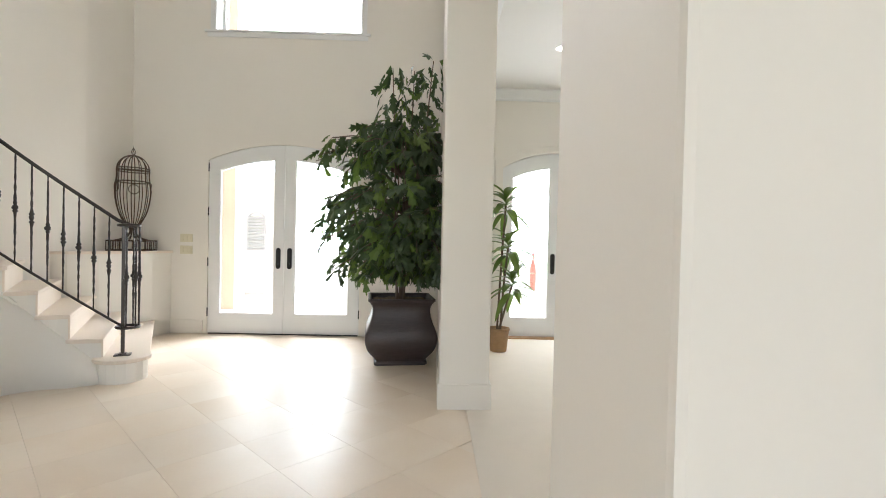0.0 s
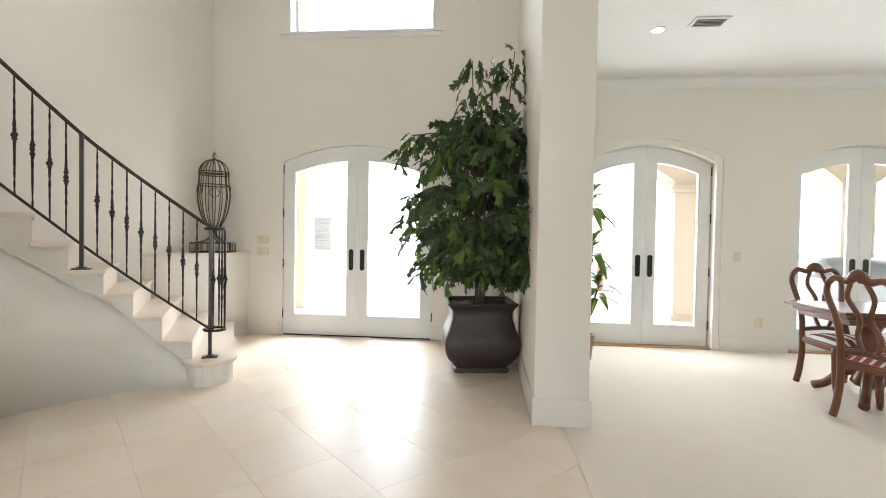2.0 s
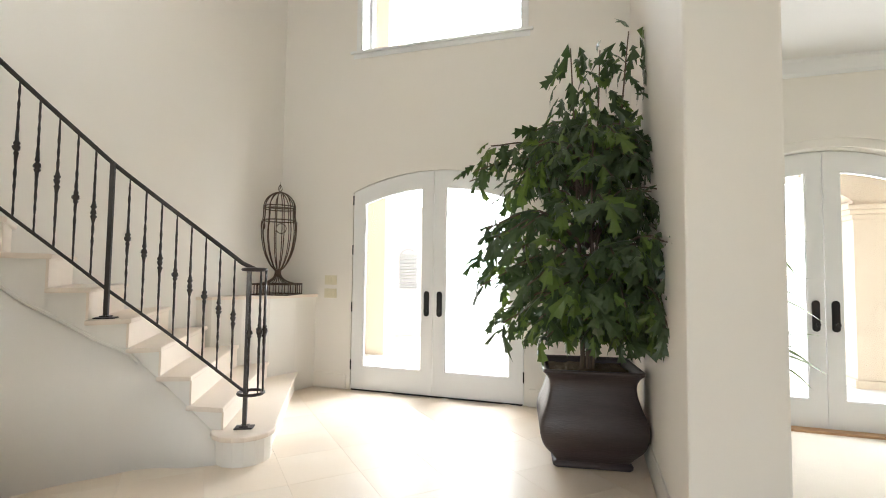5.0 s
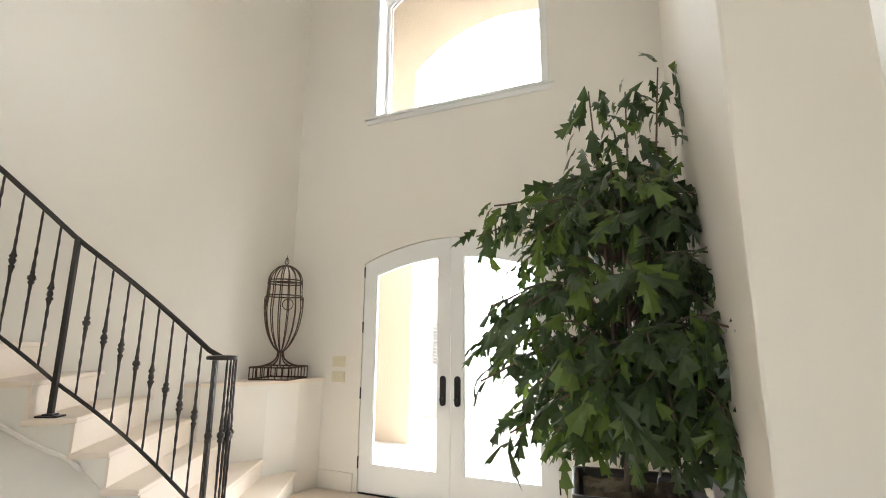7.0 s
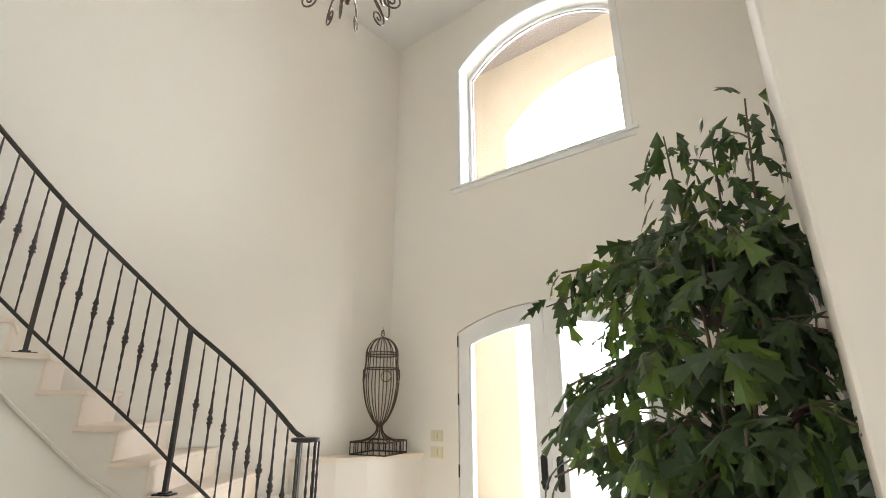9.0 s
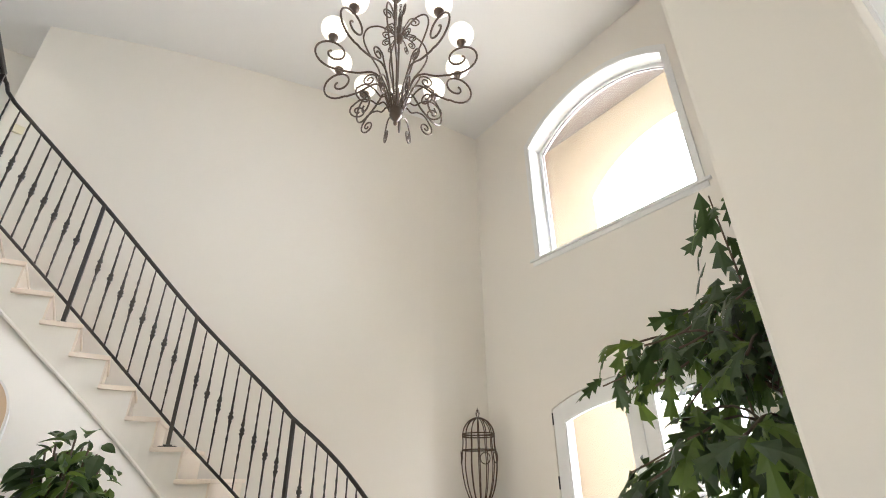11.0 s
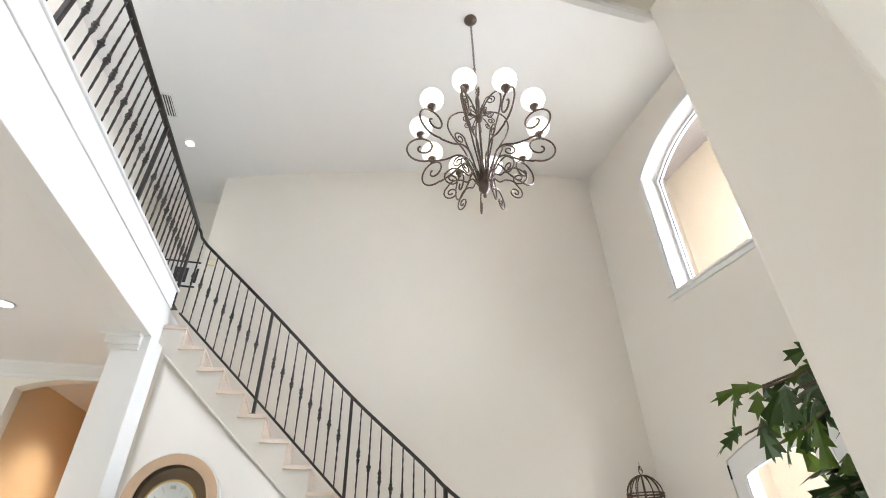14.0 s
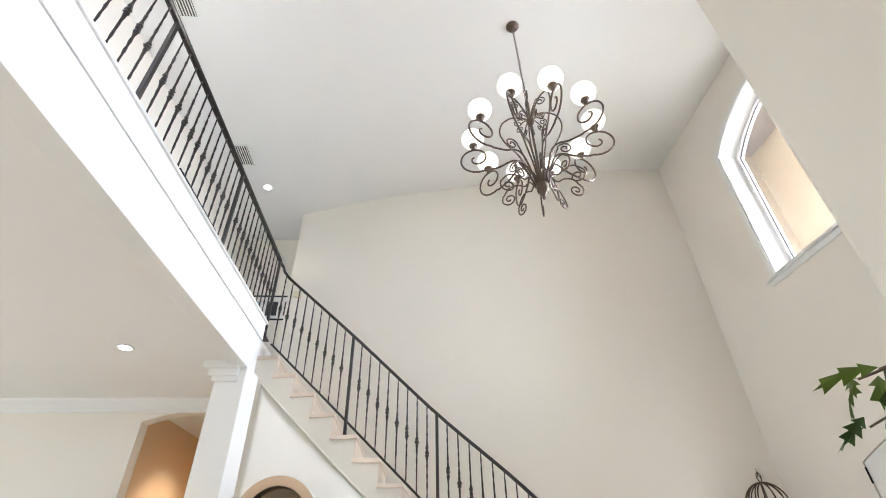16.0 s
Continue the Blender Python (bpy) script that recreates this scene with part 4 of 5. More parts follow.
# ---- bird cage on the half wall ----
cage = thing("bird_cage", "tall rusty wire bird cage on the half wall", "bird cage", at=(-3.39, 5.64, 1.045), rz=14)
rib_prof = [(0.026, 0.262), (0.085, 0.33), (0.145, 0.46), (0.175, 0.60), (0.183, 0.70), (0.174, 0.80), (0.166, 0.88), (0.166, 0.965), (0.150, 1.03), (0.105, 1.09), (0.05, 1.122), (0.012, 1.13)]
pts0 = spline([(r, 0, z) for r, z in rib_prof], 4)
ribm = mesh_of("rib", tube(bmesh.new(), pts0, 0.0055, 6), CAGE, True)
for i in range(14):
    r = part("rib", ribm, CAGE, cage)
    r.matrix_local = pose(0, 0, 0, 0, 0, 360 / 14 * i)
flare = mesh_of("flare_bar", tube(bmesh.new(), spline([(0.026, 0, 0.26), (0.04, 0, 0.20), (0.10, 0, 0.150), (0.20, 0, 0.118)], 5), 0.0055, 6), CAGE, True)
for i in range(12):
    r = part("flare_bar", flare, CAGE, cage)
    r.matrix_local = pose(0, 0, 0, 0, 0, 30 * i)
for rr, z in ((0.167, 0.970), (0.167, 0.945), (0.173, 0.815), (0.030, 0.262)):
    part("hoop", tube(bmesh.new(), [(rr * math.cos(q), rr * math.sin(q), z) for q in [2 * math.pi * i / 32 for i in range(32)]], 0.007, 6, closed=True), CAGE, cage, smooth=True)
for q in (0.23, 1.85, 3.91):
    part("ring", tube(bmesh.new(), [Vector((0.186 * math.cos(q + 0.30 * math.cos(w)), 0.186 * math.sin(q + 0.30 * math.cos(w)), 0.745 + 0.056 * math.sin(w))) for w in [2 * math.pi * i / 20 for i in range(20)]], 0.005, 5, closed=True), CAGE, cage, smooth=True)
for z in (0.008, 0.118):
    part("base_frame", tube(bmesh.new(), [(0.20, -0.20, z), (0.20, 0.20, z), (-0.20, 0.20, z), (-0.20, -0.20, z)], 0.008, 6, closed=True), CAGE, cage)
barm = mesh_of("base_bar", tube(bmesh.new(), [(0, 0, 0.006), (0, 0, 0.120)], 0.0055, 6), CAGE)
for sx, sy, ax in ((1, 0, 1), (-1, 0, 1), (0, 1, 0), (0, -1, 0)):
    for j in range(7):
        o = -0.20 + 0.40 * j / 6
        b = part("base_bar", barm, CAGE, cage)
        b.location = (0.20 * sx if sx else o, 0.20 * sy if sy else o, 0)
fin = bmesh.new()
for i in range(4):
    a = i * math.pi / 2
    tube(fin, spline([(0, 0, 1.125), (0.022 * math.cos(a), 0.022 * math.sin(a), 1.165), (0.012 * math.cos(a + 1), 0.012 * math.sin(a + 1), 1.20), (0, 0, 1.215)], 5), 0.0035, 5)
tube(fin, [(0, 0, 1.20), (0, 0, 1.245)], 0.004, 6, taper=[1, 0.2])
part("finial", fin, CAGE, cage, "twisted wire finial", smooth=True)

# ---- chandelier ----
CH = Vector((-1.645, 3.55, 3.90))
cha = thing("chandelier", "aged bronze scroll chandelier with ten white globes", "chandelier", at=CH)
hub = lathe(bmesh.new(), [(0.006, -0.04), (0.014, -0.032), (0.016, -0.02), (0.010, -0.008), (0.022, 0.004), (0.026, 0.022), (0.042, 0.034), (0.046, 0.05), (0.044, 0.085), (0.050, 0.10), (0.048, 0.118), (0.02, 0.125)], 20)
part("hub", hub, BRONZE, cha, "fluted bronze hub", smooth=True)
part("stem", tube(bmesh.new(), [(0, 0, 0.1), (0, 0, 1.12)], 0.010, 8), BRONZE, cha)
top = lathe(bmesh.new(), [(0.012, 0.78), (0.03, 0.81), (0.036, 0.85), (0.016, 0.89), (0.02, 1.06), (0.012, 1.12)], 16)
part("crown_boss", top, BRONZE, cha, smooth=True)


def spiral(cr, cz, r0, r1, a0, turns, n=22):
    """Points that wind inward in the r, z plane."""
    return [(cr + (r0 + (r1 - r0) * i / n) * math.cos(a0 + turns * 2 * math.pi * i / n), 0, cz + (r0 + (r1 - r0) * i / n) * math.sin(a0 + turns * 2 * math.pi * i / n)) for i in range(n + 1)]


arm_pts = spline([(0.05, 0, 0.10), (0.085, 0, 0.24), (0.135, 0, 0.37), (0.20, 0, 0.40), (0.30, 0, 0.355), (0.41, 0, 0.335)], 6) + spiral(0.485, 0.485, 0.155, 0.020, -1.95, 1.45, 34)
hook_pts = spline([(0.05, 0, 0.10), (0.09, 0, 0.17), (0.135, 0, 0.15), (0.19, 0, 0.185), (0.26, 0, 0.185), (0.325, 0, 0.11)], 5) + spiral(0.270, 0.075, 0.062, 0.010, 0.55, -1.5, 24)
vase_pts = spline([(0.04, 0, 0.11), (0.065, 0, 0.27), (0.12, 0, 0.42), (0.155, 0, 0.52), (0.235, 0, 0.68), (0.280, 0, 0.83), (0.25, 0, 0.94), (0.155, 0, 0.965), (0.05, 0, 0.89), (0.012, 0, 0.80)], 6)
mid_pts = spline([(0.100, 0, 0.28), (0.14, 0, 0.385), (0.175, 0, 0.47)], 5) + spiral(0.228, 0.455, 0.060, 0.012, 2.75, -1.5, 24)
rose_pts = spline([(0.012, 0, 0.86), (0.06, 0, 0.875), (0.115, 0, 0.85)], 4) + spiral(0.105, 0.815, 0.036, 0.008, 1.2, -1.4, 16)
top_pts = spline([(0.012, 0, 0.84), (0.035, 0, 0.96), (0.075, 0, 1.06)], 5) + spiral(0.115, 1.03, 0.052, 0.010, 2.5, -1.5, 22)
meshes = {}
for nm, pts, r in (("arm", arm_pts, 0.0078), ("hook", hook_pts, 0.0062), ("vase_bar", vase_pts, 0.007), ("scroll", mid_pts, 0.0065), ("rosette_curl", rose_pts, 0.005), ("top_curl", top_pts, 0.006)):
    meshes[nm] = mesh_of(nm, tube(bmesh.new(), pts, r, 7), BRONZE, True)
cup = mesh_of("cup", lathe(bmesh.new(), [(0.008, 0.40), (0.018, 0.41), (0.016, 0.425), (0.034, 0.44), (0.040, 0.468), (0.032, 0.472)], 16), BRONZE, True)
gm = bmesh.new()
bmesh.ops.create_uvsphere(gm, u_segments=24, v_segments=14, radius=0.096)
for v in gm.verts:
    v.co.z *= 0.92
globe = mesh_of("globe", gm, GLOBE, True)
for i in range(10):
    a = 36 * i + 4
    arm = part("arm", meshes["arm"], BRONZE, cha)
    arm.matrix_local = pose(0, 0, 0, 0, 0, a)
    c = part("cup", cup, BRONZE, arm)
    c.location = (0.50, 0, 0.185)
    g = part("globe", globe, GLOBE, arm, "white opal glass globe")
    g.location = (0.50, 0, 0.722)
    part("hook", meshes["hook"], BRONZE, cha).matrix_local = pose(0, 0, 0, 0, 0, a + 18)
    part("rosette_curl", meshes["rosette_curl"], BRONZE, cha).matrix_local = pose(0, 0, 0, 0, 0, a + 5)
    if i % 2 == 0:
        part("scroll", meshes["scroll"], BRONZE, cha).matrix_local = pose(0, 0, 0, 0, 0, a)
        part("vase_bar", meshes["vase_bar"], BRONZE, cha).matrix_local = pose(0, 0, 0, 0, 0, a + 18)
    else:
        part("top_curl", meshes["top_curl"], BRONZE, cha).matrix_local = pose(0, 0, 0, 0, 0, a + 18)
link = mesh_of("chain_link", tube(bmesh.new(), [(0.010 * math.cos(q), 0, 0.021 * math.sin(q)) for q in [2 * math.pi * i / 12 for i in range(12)]], 0.003, 5, closed=True), BRONZE, True)
z, n = 1.13, 0
while CH.z + z < HIGH - 0.04:
    part("chain_link", link, BRONZE, cha).matrix_local = pose(0, 0, z, 0, 0, 90 * (n % 2))
    z += 0.034
    n += 1
part("canopy", lathe(bmesh.new(), [(0.012, -0.045), (0.03, -0.04), (0.055, -0.022), (0.066, -0.006), (0.066, 0.0)], 24, Matrix.Translation((0, 0, HIGH - CH.z))), BRONZE, cha, "round bronze ceiling canopy", smooth=True)

# ---- longcase clock ----
clk = thing("grandfather_clock", "pale wood longcase clock with an arched glazed hood", "clock", at=(-2.98, 1.63, 0), rz=4)
W2, D2, ZC = 0.285, 0.15, 1.90


def arch_prism(bm, half, z0, zc, x0, x1, n=24):
    pts = [(-half, z0)] + [(-half * math.cos(math.pi * i / n), zc + half * math.sin(math.pi * i / n)) for i in range(n + 1)] + [(half, z0)]
    a = [bm.verts.new((x0, p[0], p[1])) for p in pts]
    b = [bm.verts.new((x1, p[0], p[1])) for p in pts]
    bm.faces.new(a)
    bm.faces.new(b[::-1])
    for i in range(len(pts)):
        j = (i + 1) % len(pts)
        bm.faces.new((a[i], b[i], b[j], a[j]))
    return bm


def arch_band(bm, ro, ri, z0, zc, x0, x1, n=28):
    def line(r):
        return [(-r, z0)] + [(-r * math.cos(math.pi * i / n), zc + r * math.sin(math.pi * i / n)) for i in range(n + 1)] + [(r, z0)]
    o, i_ = line(ro), line(ri)
    for k in range(len(o) - 1):
        q = [o[k], o[k + 1], i_[k + 1], i_[k]]
        a = [bm.verts.new((x0, y, z)) for y, z in q]
        b = [bm.verts.new((x1, y, z)) for y, z in q]
        bm.faces.new(a)
        bm.faces.new(b[::-1])
        for e in range(4):
            f = (e + 1) % 4
            bm.faces.new((a[e], b[e], b[f], a[f]))
    bmesh.ops.remove_doubles(bm, verts=bm.verts, dist=0.0005)
    return bm


bm = boxm(-D2, D2, -0.27, 0.27, 0, 0.34, bevel=0.01)
box(bm, -D2 + 0.01, D2 - 0.02, -0.235, 0.235, 0.34, 1.42, bevel=0.008)
box(bm, -D2, D2, -0.27, 0.27, 1.42, 1.50, bevel=0.012)
part("case", bm, OAK, clk)
part("hood_back", arch_prism(bmesh.new(), W2 - 0.01, 1.50, ZC, -D2, 0.06), DARKWOOD, clk, "dark hood interior")
part("hood_shell", arch_band(bmesh.new(), W2 + 0.012, W2 - 0.012, 1.50, ZC, -D2, D2 - 0.03), TRIM, clk, "pale rounded hood side")
part("hood_door", arch_band(bmesh.new(), W2, W2 - 0.058, 1.50, ZC, D2 - 0.03, D2 + 0.004), OAK, clk, "pale wood arched door frame")
part("door_bead", arch_band(bmesh.new(), W2 - 0.056, W2 - 0.066, 1.50, ZC, D2 - 0.02, D2 + 0.010), OAK, clk)
gl = part("hood_glass", arch_prism(bmesh.new(), W2 - 0.06, 1.51, ZC, D2 - 0.014, D2 - 0.010), GLASS, clk, "clear glass")
gl.visible_shadow = False
ROT = pose(0, 0, 0, 0, 90, 0)
DC = ZC - 0.03
DZ = Matrix.Translation((0.075, 0, DC)) @ ROT
part("bezel", lathe(bmesh.new(), [(0.148, 0.0), (0.163, 0.0), (0.166, 0.02), (0.158, 0.034), (0.145, 0.03)], 40, DZ), BRASS, clk, "polished brass bezel", smooth=True)
part("dial", lathe(bmesh.new(), [(0.147, 0.0), (0.147, 0.032), (0.02, 0.033)], 40, DZ), DIAL, clk, "white dial with roman numerals")
XF = 0.1095
for a, ln, w in ((62, 0.075, 0.008), (142, 0.11, 0.006)):
    bm = boxm(0, 0.002, -w / 2, w / 2, -0.02, ln)
    h = part("hand", bm, INK, clk, "black clock hand")
    h.matrix_local = Matrix.Translation((XF + 0.004, 0, DC)) @ Matrix.Rotation(radians(-a), 4, "X")
ROMAN = {0: "XII", 3: "III", 6: "VI", 9: "IX"}
for i in range(12):
    a = radians(30 * i)
    at = Matrix.Translation((XF, 0.112 * math.sin(a), DC + 0.112 * math.cos(a))) @ Matrix.Rotation(-a, 4, "X")
    if i not in ROMAN:
        part("hour_mark", boxm(0, 0.0015, -0.0012, 0.0012, -0.012, 0.012), INK, clk).matrix_local = at
        continue
    cu = bpy.data.curves.new("numeral", "FONT")
    cu.body, cu.size, cu.align_x, cu.align_y = ROMAN[i], 0.032, "CENTER", "CENTER"
    tmp = new("numeral_text", cu)
    bpy.context.view_layer.update()
    me = bpy.data.meshes.new_from_object(tmp.evaluated_get(bpy.context.evaluated_depsgraph_get()))
    bpy.data.objects.remove(tmp)
    bpy.data.curves.remove(cu)
    me.materials.clear()
    me.materials.append(INK)
    part("numeral", me, INK, clk).matrix_local = at @ pose(0, 0, 0, 90, 0, 90)
for yy, zz in ((-0.05, -0.01), (0.05, -0.01), (0.0, -0.05)):
    w = part("winding_hole", lathe(bmesh.new(), [(0.005, 0), (0.005, 0.0345)], 10, Matrix.Translation((0.075, yy, DC + zz)) @ ROT), INK, clk)

# ---- dining table and chairs ----
tab = thing("dining_table", "dark mahogany dining table with a moulded edge", "table", at=(3.55, 4.33, 0))
bm = boxm(-0.95, 0.95, -0.37, 0.37, 0.735, 0.765, bevel=0.010)
box(bm, -0.90, 0.90, -0.33, 0.33, 0.70, 0.735, bevel=0.012)
box(bm, -0.87, 0.87, -0.30, 0.30, 0.655, 0.70, bevel=0.008)
part("tabletop", bm, WOOD, tab, "polished mahogany top")
for sx in (-0.5, 0.5):
    part("pedestal", lathe(bmesh.new(), [(0.09, 0.12), (0.12, 0.15), (0.10, 0.20), (0.06, 0.26), (0.075, 0.36), (0.095, 0.44), (0.06, 0.52), (0.08, 0.60), (0.14, 0.655)], 20, Matrix.Translation((sx, 0, 0))), WOOD, tab, smooth=True)
    for a in (50, 130, 230, 310):
        c, s = math.cos(radians(a)), math.sin(radians(a))
        pts = spline([(sx, 0, 0.24), (sx + 0.16 * c, 0.16 * s, 0.20), (sx + 0.28 * c, 0.28 * s, 0.08), (sx + 0.37 * c, 0.37 * s, 0.035)], 5)
        part("scroll_foot", tube(bmesh.new(), pts, 0.036, 8), WOOD, tab, smooth=True)


def dining_chair():
    ch = thing("dining_chair", "carved mahogany dining chair with a red striped seat", "chair", "chairs round the dining table")
    for s in (-1, 1):
        bl = spline([(s * 0.215, 0.235, 0.018), (s * 0.205, 0.215, 0.12), (s * 0.20, 0.195, 0.30), (s * 0.20, 0.20, 0.46), (s * 0.185, 0.23, 0.60), (s * 0.195, 0.27, 0.76), (s * 0.225, 0.315, 0.92), (s * 0.20, 0.335, 1.0)], 5)
        part("back_leg", tube(bmesh.new(), bl, 0.024, 8, taper=[1.1 - 0.2 * i / (len(bl) - 1) for i in range(len(bl))]), WOOD, ch, "carved mahogany leg and back stile", smooth=True)
        fl = spline([(s * 0.235, -0.24, 0.42), (s * 0.265, -0.27, 0.33), (s * 0.235, -0.235, 0.15), (s * 0.235, -0.245, 0.06), (s * 0.255, -0.275, 0.018)], 5)
        part("front_leg", tube(bmesh.new(), fl, 0.032, 8, taper=[1.2, 1.2, 1.2, 1.2, 1.1] + [1.0 - 0.5 * i / 15 for i in range(len(fl) - 5)]), WOOD, ch, smooth=True)
    top = spline([(-0.20, 0.335, 1.0), (-0.15, 0.34, 1.035), (-0.07, 0.34, 1.02), (0, 0.345, 1.065), (0.07, 0.34, 1.02), (0.15, 0.34, 1.035), (0.20, 0.335, 1.0)], 5)
    part("crest_rail", tube(bmesh.new(), top, 0.026, 8, taper=[0.9 + 0.7 * math.exp(-((i - 15) / 4) ** 2) for i in range(len(top))]), WOOD, ch, "shell-carved crest rail", smooth=True)
    sh = bmesh.new()
    for i in range(7):
        a = radians(30 + 20 * i)
        tube(sh, [(0, 0.32, 1.01), (0.06 * math.cos(a), 0.315, 1.01 + 0.07 * math.sin(a))], 0.011, 6, taper=[0.5, 1.2])
    part("shell_carving", sh, WOOD, ch, smooth=True)
    for s in (-1, 1):
        sp = spline([(s * 0.03, 0.21, 0.50), (s * 0.075, 0.22, 0.62), (s * 0.035, 0.265, 0.76), (s * 0.085, 0.31, 0.90), (s * 0.05, 0.335, 1.01)], 5)
        part("splat", tube(bmesh.new(), sp, 0.017, 8), WOOD, ch, smooth=True)
    part("back_rail", tube(bmesh.new(), [(-0.2, 0.205, 0.50), (0, 0.21, 0.515), (0.2, 0.205, 0.50)], 0.02, 8), WOOD, ch)
    fr = bmesh.new()
    prism(fr, [(-0.26, -0.27), (0.26, -0.27), (0.21, 0.22), (-0.21, 0.22)], 0.385, 0.445)
    bmesh.ops.bevel(fr, geom=list(fr.edges), offset=0.012, segments=2, affect="EDGES")
    part("seat_frame", fr, WOOD, ch)
    cu = bmesh.new()
    nx = 18
    for i in range(nx):
        a, b = -0.235 + 0.47 * i / nx, -0.235 + 0.47 * (i + 1) / nx
        rows = []
        for x in (a, b):
            rows.append([cu.verts.new((x * (1 - 0.16 * (j / 8)), -0.25 + 0.44 * j / 8, 0.445 + 0.055 * math.sin(math.pi * (x + 0.235) / 0.47) ** 0.4 * math.sin(math.pi * j / 8) ** 0.4)) for j in range(9)])
        for j in range(8):
            f = cu.faces.new((rows[0][j], rows[1][j], rows[1][j + 1], rows[0][j + 1]))
            f.material_index = i % 3 == 0
    bmesh.ops.remove_doubles(cu, verts=cu.verts, dist=0.0005)
    c = part("seat", cu, FABRIC, ch, "red and cream striped seat cushion", smooth=True)
    c.data.materials.append(PAPER)
    return ch


chair = dining_chair()
chair.matrix_world = pose(3.0, 4.55, 0, 0, 0, 4)
copy_thing(chair, pose(2.76, 3.74, 0, 0, 0, 108))

# ---- switches, vents, lamps, pictures ----
def wall_plate(name, label, x, z, w, h, n):
    t = thing(name, label, name.replace("_", " "), at=(x, FRONT - 0.001, z))
    part("plate", boxm(-w / 2, w / 2, -0.008, 0, -h / 2, h / 2, bevel=0.003), PLATE, t)
    for i in range(n):
        o = (i - (n - 1) / 2) * 0.045
        part("rocker", boxm(o - 0.014, o + 0.014, -0.013, -0.008, -0.030, 0.030, bevel=0.002), PLATE, t)
    return t


wall_plate("light_switch", "ivory switch plate beside the front door", -2.94, 1.21, 0.155, 0.105, 3)
wall_plate("light_switch", "ivory switch plate below another one", -2.94, 1.06, 0.155, 0.105, 3)
wall_plate("light_switch", "single ivory switch plate in the dining room", 2.845, 1.11, 0.08, 0.12, 1)
wall_plate("wall_outlet", "ivory socket plate above the baseboard", 3.11, 0.345, 0.08, 0.12, 2)


def ceiling_vent(x, y, z, w, d, label, rz=0):
    t = thing("ceiling_vent", label, "ceiling vent", "ceiling vents", at=(x, y, z), rz=rz)
    part("frame", arch_free_frame(w, d), TRIM, t)
    # dark sheet: the shade inside the duct is put into its colour
    part("backing", boxm(-w / 2, w / 2, -d / 2, d / 2, -0.004, -0.001), LOUVRE, t)
    for i in range(6):
        o = -d / 2 + d * (i + 0.5) / 6
        s = part("slat", boxm(-w / 2, w / 2, -0.0055, 0.0055, -0.001, 0.001), TRIM, t)
        s.matrix_local = pose(0, o, -0.010, 35, 0, 0)


def arch_free_frame(w, d):
    bm = bmesh.new()
    f = 0.022
    box(bm, -w / 2 - f, w / 2 + f, -d / 2 - f, -d / 2, -0.014, 0, bevel=0.002)
    box(bm, -w / 2 - f, w / 2 + f, d / 2, d / 2 + f, -0.014, 0, bevel=0.002)
    box(bm, -w / 2 - f, -w / 2, -d / 2, d / 2, -0.014, 0)
    box(bm, w / 2, w / 2 + f, -d / 2, d / 2, -0.014, 0)
    return bm


def downlight(x, y, z, power, label):
    t = thing("downlight", label, "ceiling light", "recessed ceiling lights", at=(x, y, z))
    part("trim_ring", lathe(bmesh.new(), [(0.045, 0.0), (0.066, 0.0), (0.067, -0.005), (0.060, -0.010), (0.046, -0.006)], 28), TRIM, t, smooth=True)
    part("lens", lathe(bmesh.new(), [(0.047, -0.006), (0.046, -0.011), (0.02, -0.014), (0.005, -0.0145)], 24), LAMP, t, "glowing lens")
    if power:
        l = new("downlight_lamp", bpy.data.lights.new("downlight_lamp", "SPOT"))
        l.data.energy, l.data.spot_size, l.data.spot_blend, l.data.color, l.data.shadow_soft_size = power, radians(120), 0.8, WARM, 0.05
        l.location = (x, y, z - 0.03)


downlight(1.42, 4.64, LOW + 0.03, 0, "lit recessed ceiling light in the dining room")
downlight(-2.78, 0.24, LOW, 5, "lit recessed ceiling light under the gallery")
downlight(-4.20, 0.46, HIGH, 5, "lit recessed ceiling light above the gallery")
# the passage fixture is assumed, added to brighten the tan walls behind the arch
downlight(-5.3, 0.35, LOW, 30, "assumed recessed ceiling light added to brighten the passage")
ceiling_vent(1.80, 4.50, LOW + 0.03, 0.25, 0.15, "white louvred vent in the dining room ceiling", 0)
ceiling_vent(-3.58, 0.30, HIGH, 0.34, 0.17, "white louvred vent above the gallery", 0)
ceiling_vent(-1.52, 0.30, HIGH, 0.34, 0.17, "white louvred vent above the gallery", 0)


def picture(x, y, z, w, h, rz, label, mat):
    t = thing("picture", label, "picture", at=(x, y, z), rz=rz)
    bm = bmesh.new()
    f = 0.022
    box(bm, -w / 2, w / 2, -0.02, 0, h / 2 - f, h / 2, bevel=0.003)
    box(bm, -w / 2, w / 2, -0.02, 0, -h / 2, -h / 2 + f, bevel=0.003)
    box(bm, -w / 2, -w / 2 + f, -0.02, 0, -h / 2 + f, h / 2 - f, bevel=0.003)
    box(bm, w / 2 - f, w / 2, -0.02, 0, -h / 2 + f, h / 2 - f, bevel=0.003)
    part("frame", bm, BLACK, t, "thin black frame")
    part("mount", boxm(-w / 2 + f, w / 2 - f, -0.008, -0.001, -h / 2 + f, h / 2 - f), PAPER if mat is PIC else mat, t)
    return t


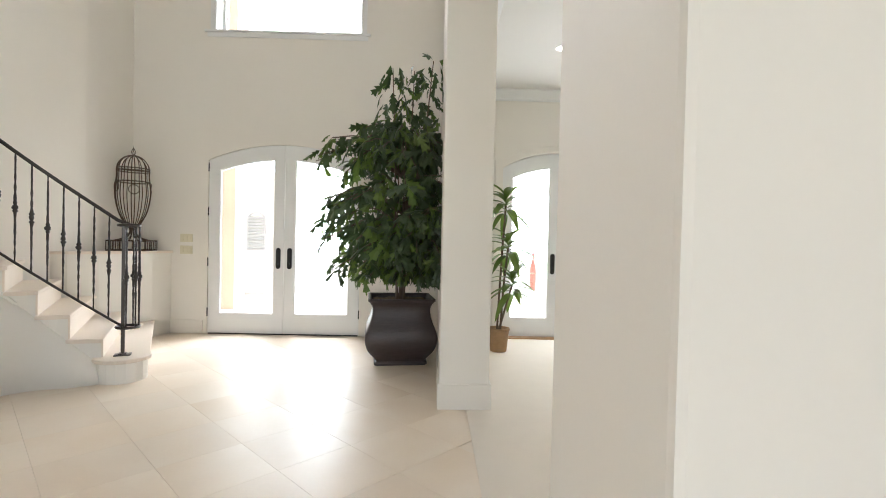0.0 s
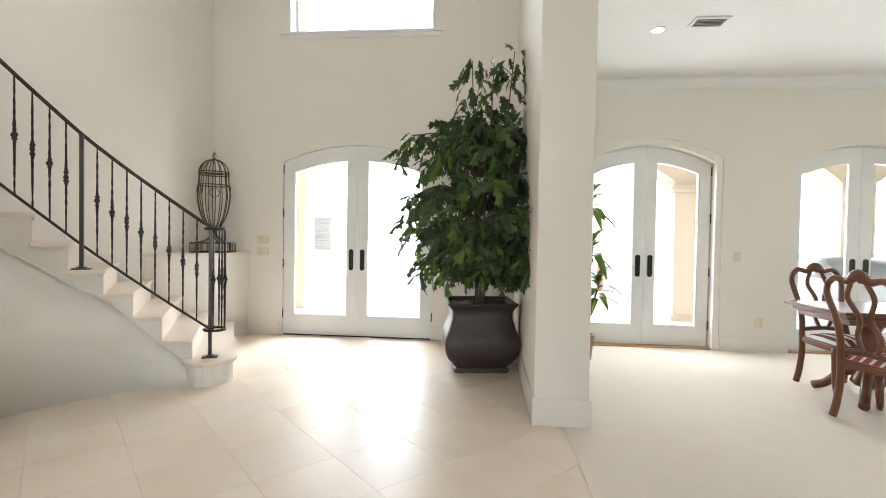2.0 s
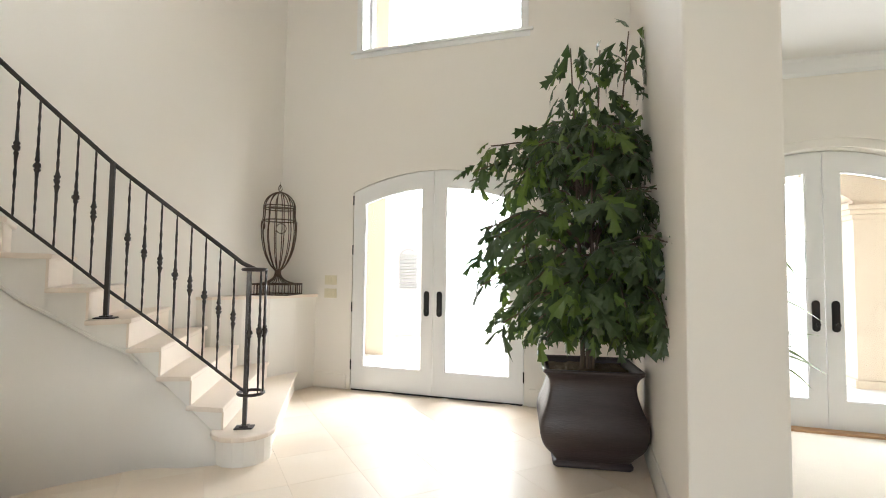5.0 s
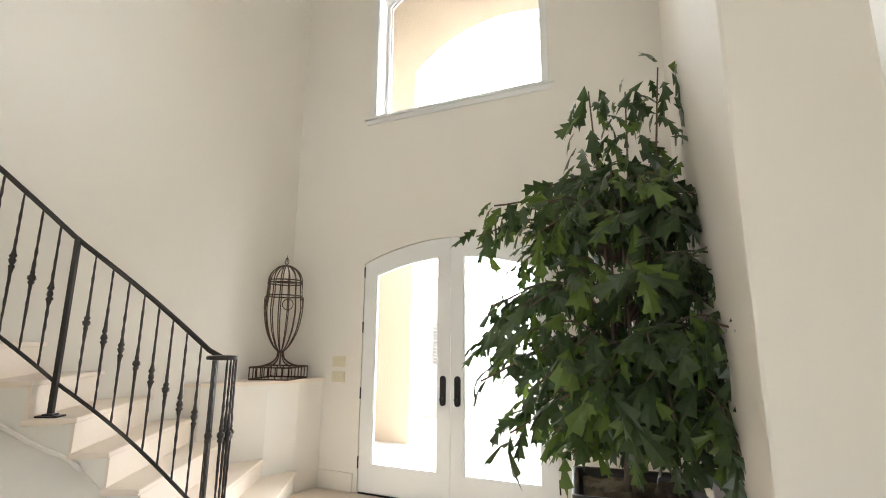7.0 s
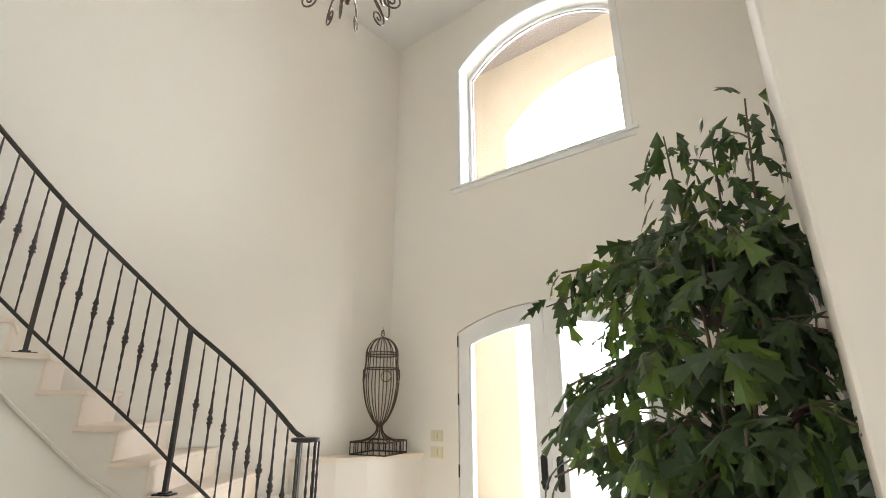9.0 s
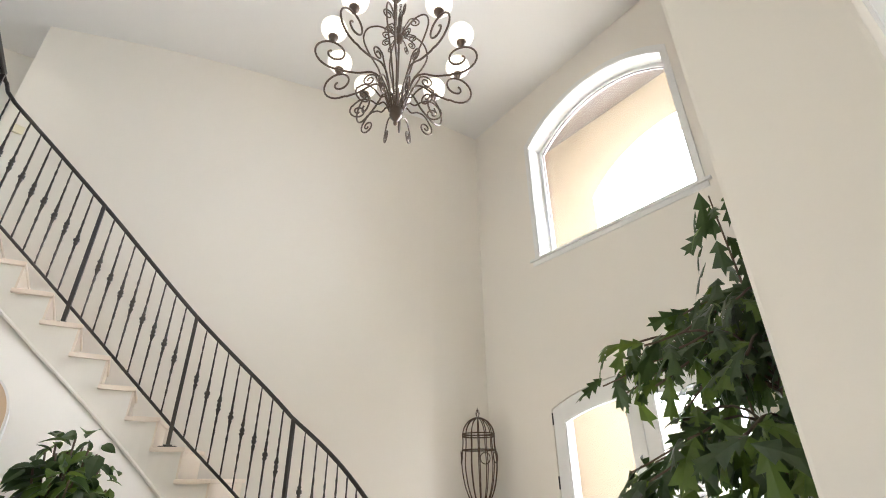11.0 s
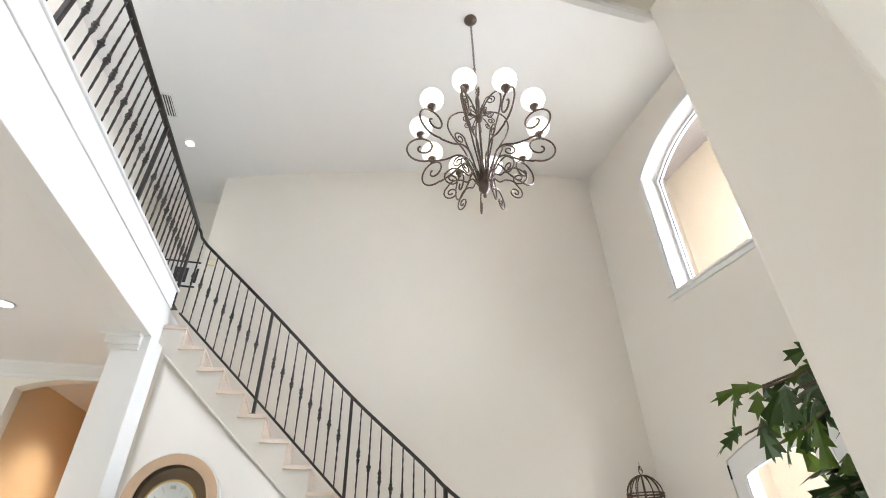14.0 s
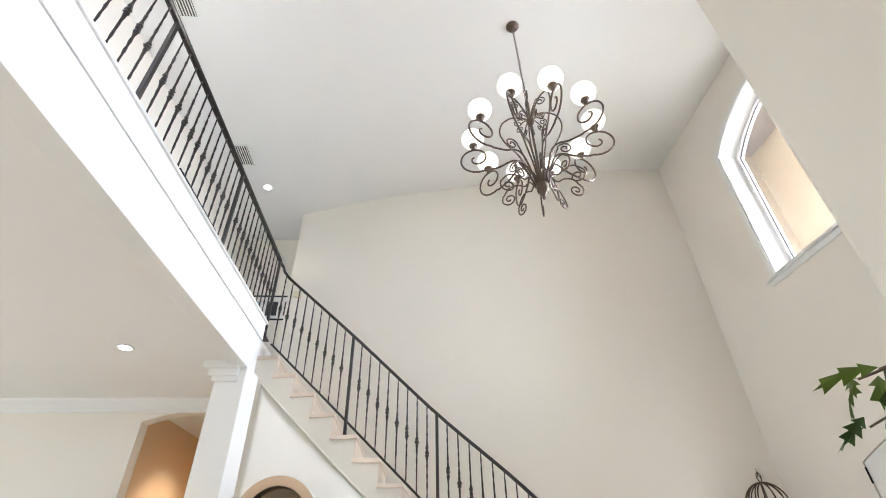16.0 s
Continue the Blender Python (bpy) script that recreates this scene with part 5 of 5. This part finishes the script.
p = picture(-3.93, -0.268, 5.19, 1.26, 0.96, 180, "blue print in a thin black frame", PIC)
part("print", boxm(-0.59, 0.59, -0.012, -0.008, -0.44, 0.44), PIC, p, "pale blue print")
p = picture(-5.498, 0.45, 4.93, 0.75, 0.41, 90, "white mounted prints in a thin black frame", PAPER)
for o in (-0.26, 0.0, 0.26):
    part("print", boxm(o - 0.08, o + 0.08, -0.012, -0.008, -0.13, 0.10), PIC if o < 0 else INK, p)
t = thing("thermostat", "small ivory thermostat on the stair wall", "thermostat", at=(-4.765, 1.0, 4.75), rz=-72)
part("cover", boxm(-0.06, 0.06, -0.0, 0.03, -0.045, 0.045, bevel=0.004), PLATE, t)

# ---- stone floor, laid diagonally ----
S = 0.457
GAP = 0.0011
floor = bpy.data.objects["floor"]
floor["label"] = "large cream limestone tiles laid diagonally with thin joints"


def tile_mesh():
    bm = boxm(-S / 2 + GAP / 2, S / 2 - GAP / 2, -S / 2 + GAP / 2, S / 2 - GAP / 2, -0.008, 0.0)
    top = [e for e in bm.edges if all(v.co.z > -0.001 for v in e.verts)]
    bmesh.ops.bevel(bm, geom=top, offset=0.0006, segments=1, affect="EDGES")
    return mesh_of("tile", bm, TILE)


TM = tile_mesh()
rest = bmesh.new()
TURN = pose(-2.21, 2.16, 0, 0, 0, 45)
count = 0
for i in range(-30, 31):
    for j in range(-30, 31):
        c = TURN @ Vector(((i + 0.5) * S, (j + 0.5) * S, 0))
        if not (-4.3 < c.x < 0.75 and -3.2 < c.y < 5.95):
            continue
        near = -3.6 < c.x < 0.45 and 0.55 < c.y < 5.95 and count < 300
        if near:
            t = part("tile", TM, TILE, floor)
            t.matrix_local = Matrix.Translation(c) @ pose(0, 0, 0, 0, 0, 45 + 90 * ((i * 7 + j * 3) % 4))
            count += 1
        elif c.x < 0.47 or c.y < 0.9:
            bm2 = Matrix.Translation(c) @ pose(0, 0, 0, 0, 0, 45)
            q = [rest.verts.new(bm2 @ Vector((x * (S - GAP) / 2, y * (S - GAP) / 2, -0.001))) for x, y in ((-1, -1), (1, -1), (1, 1), (-1, 1))]
            rest.faces.new(q)
r = part("tiles_far", rest, TILE, floor)
r["kind"] = "stuff"
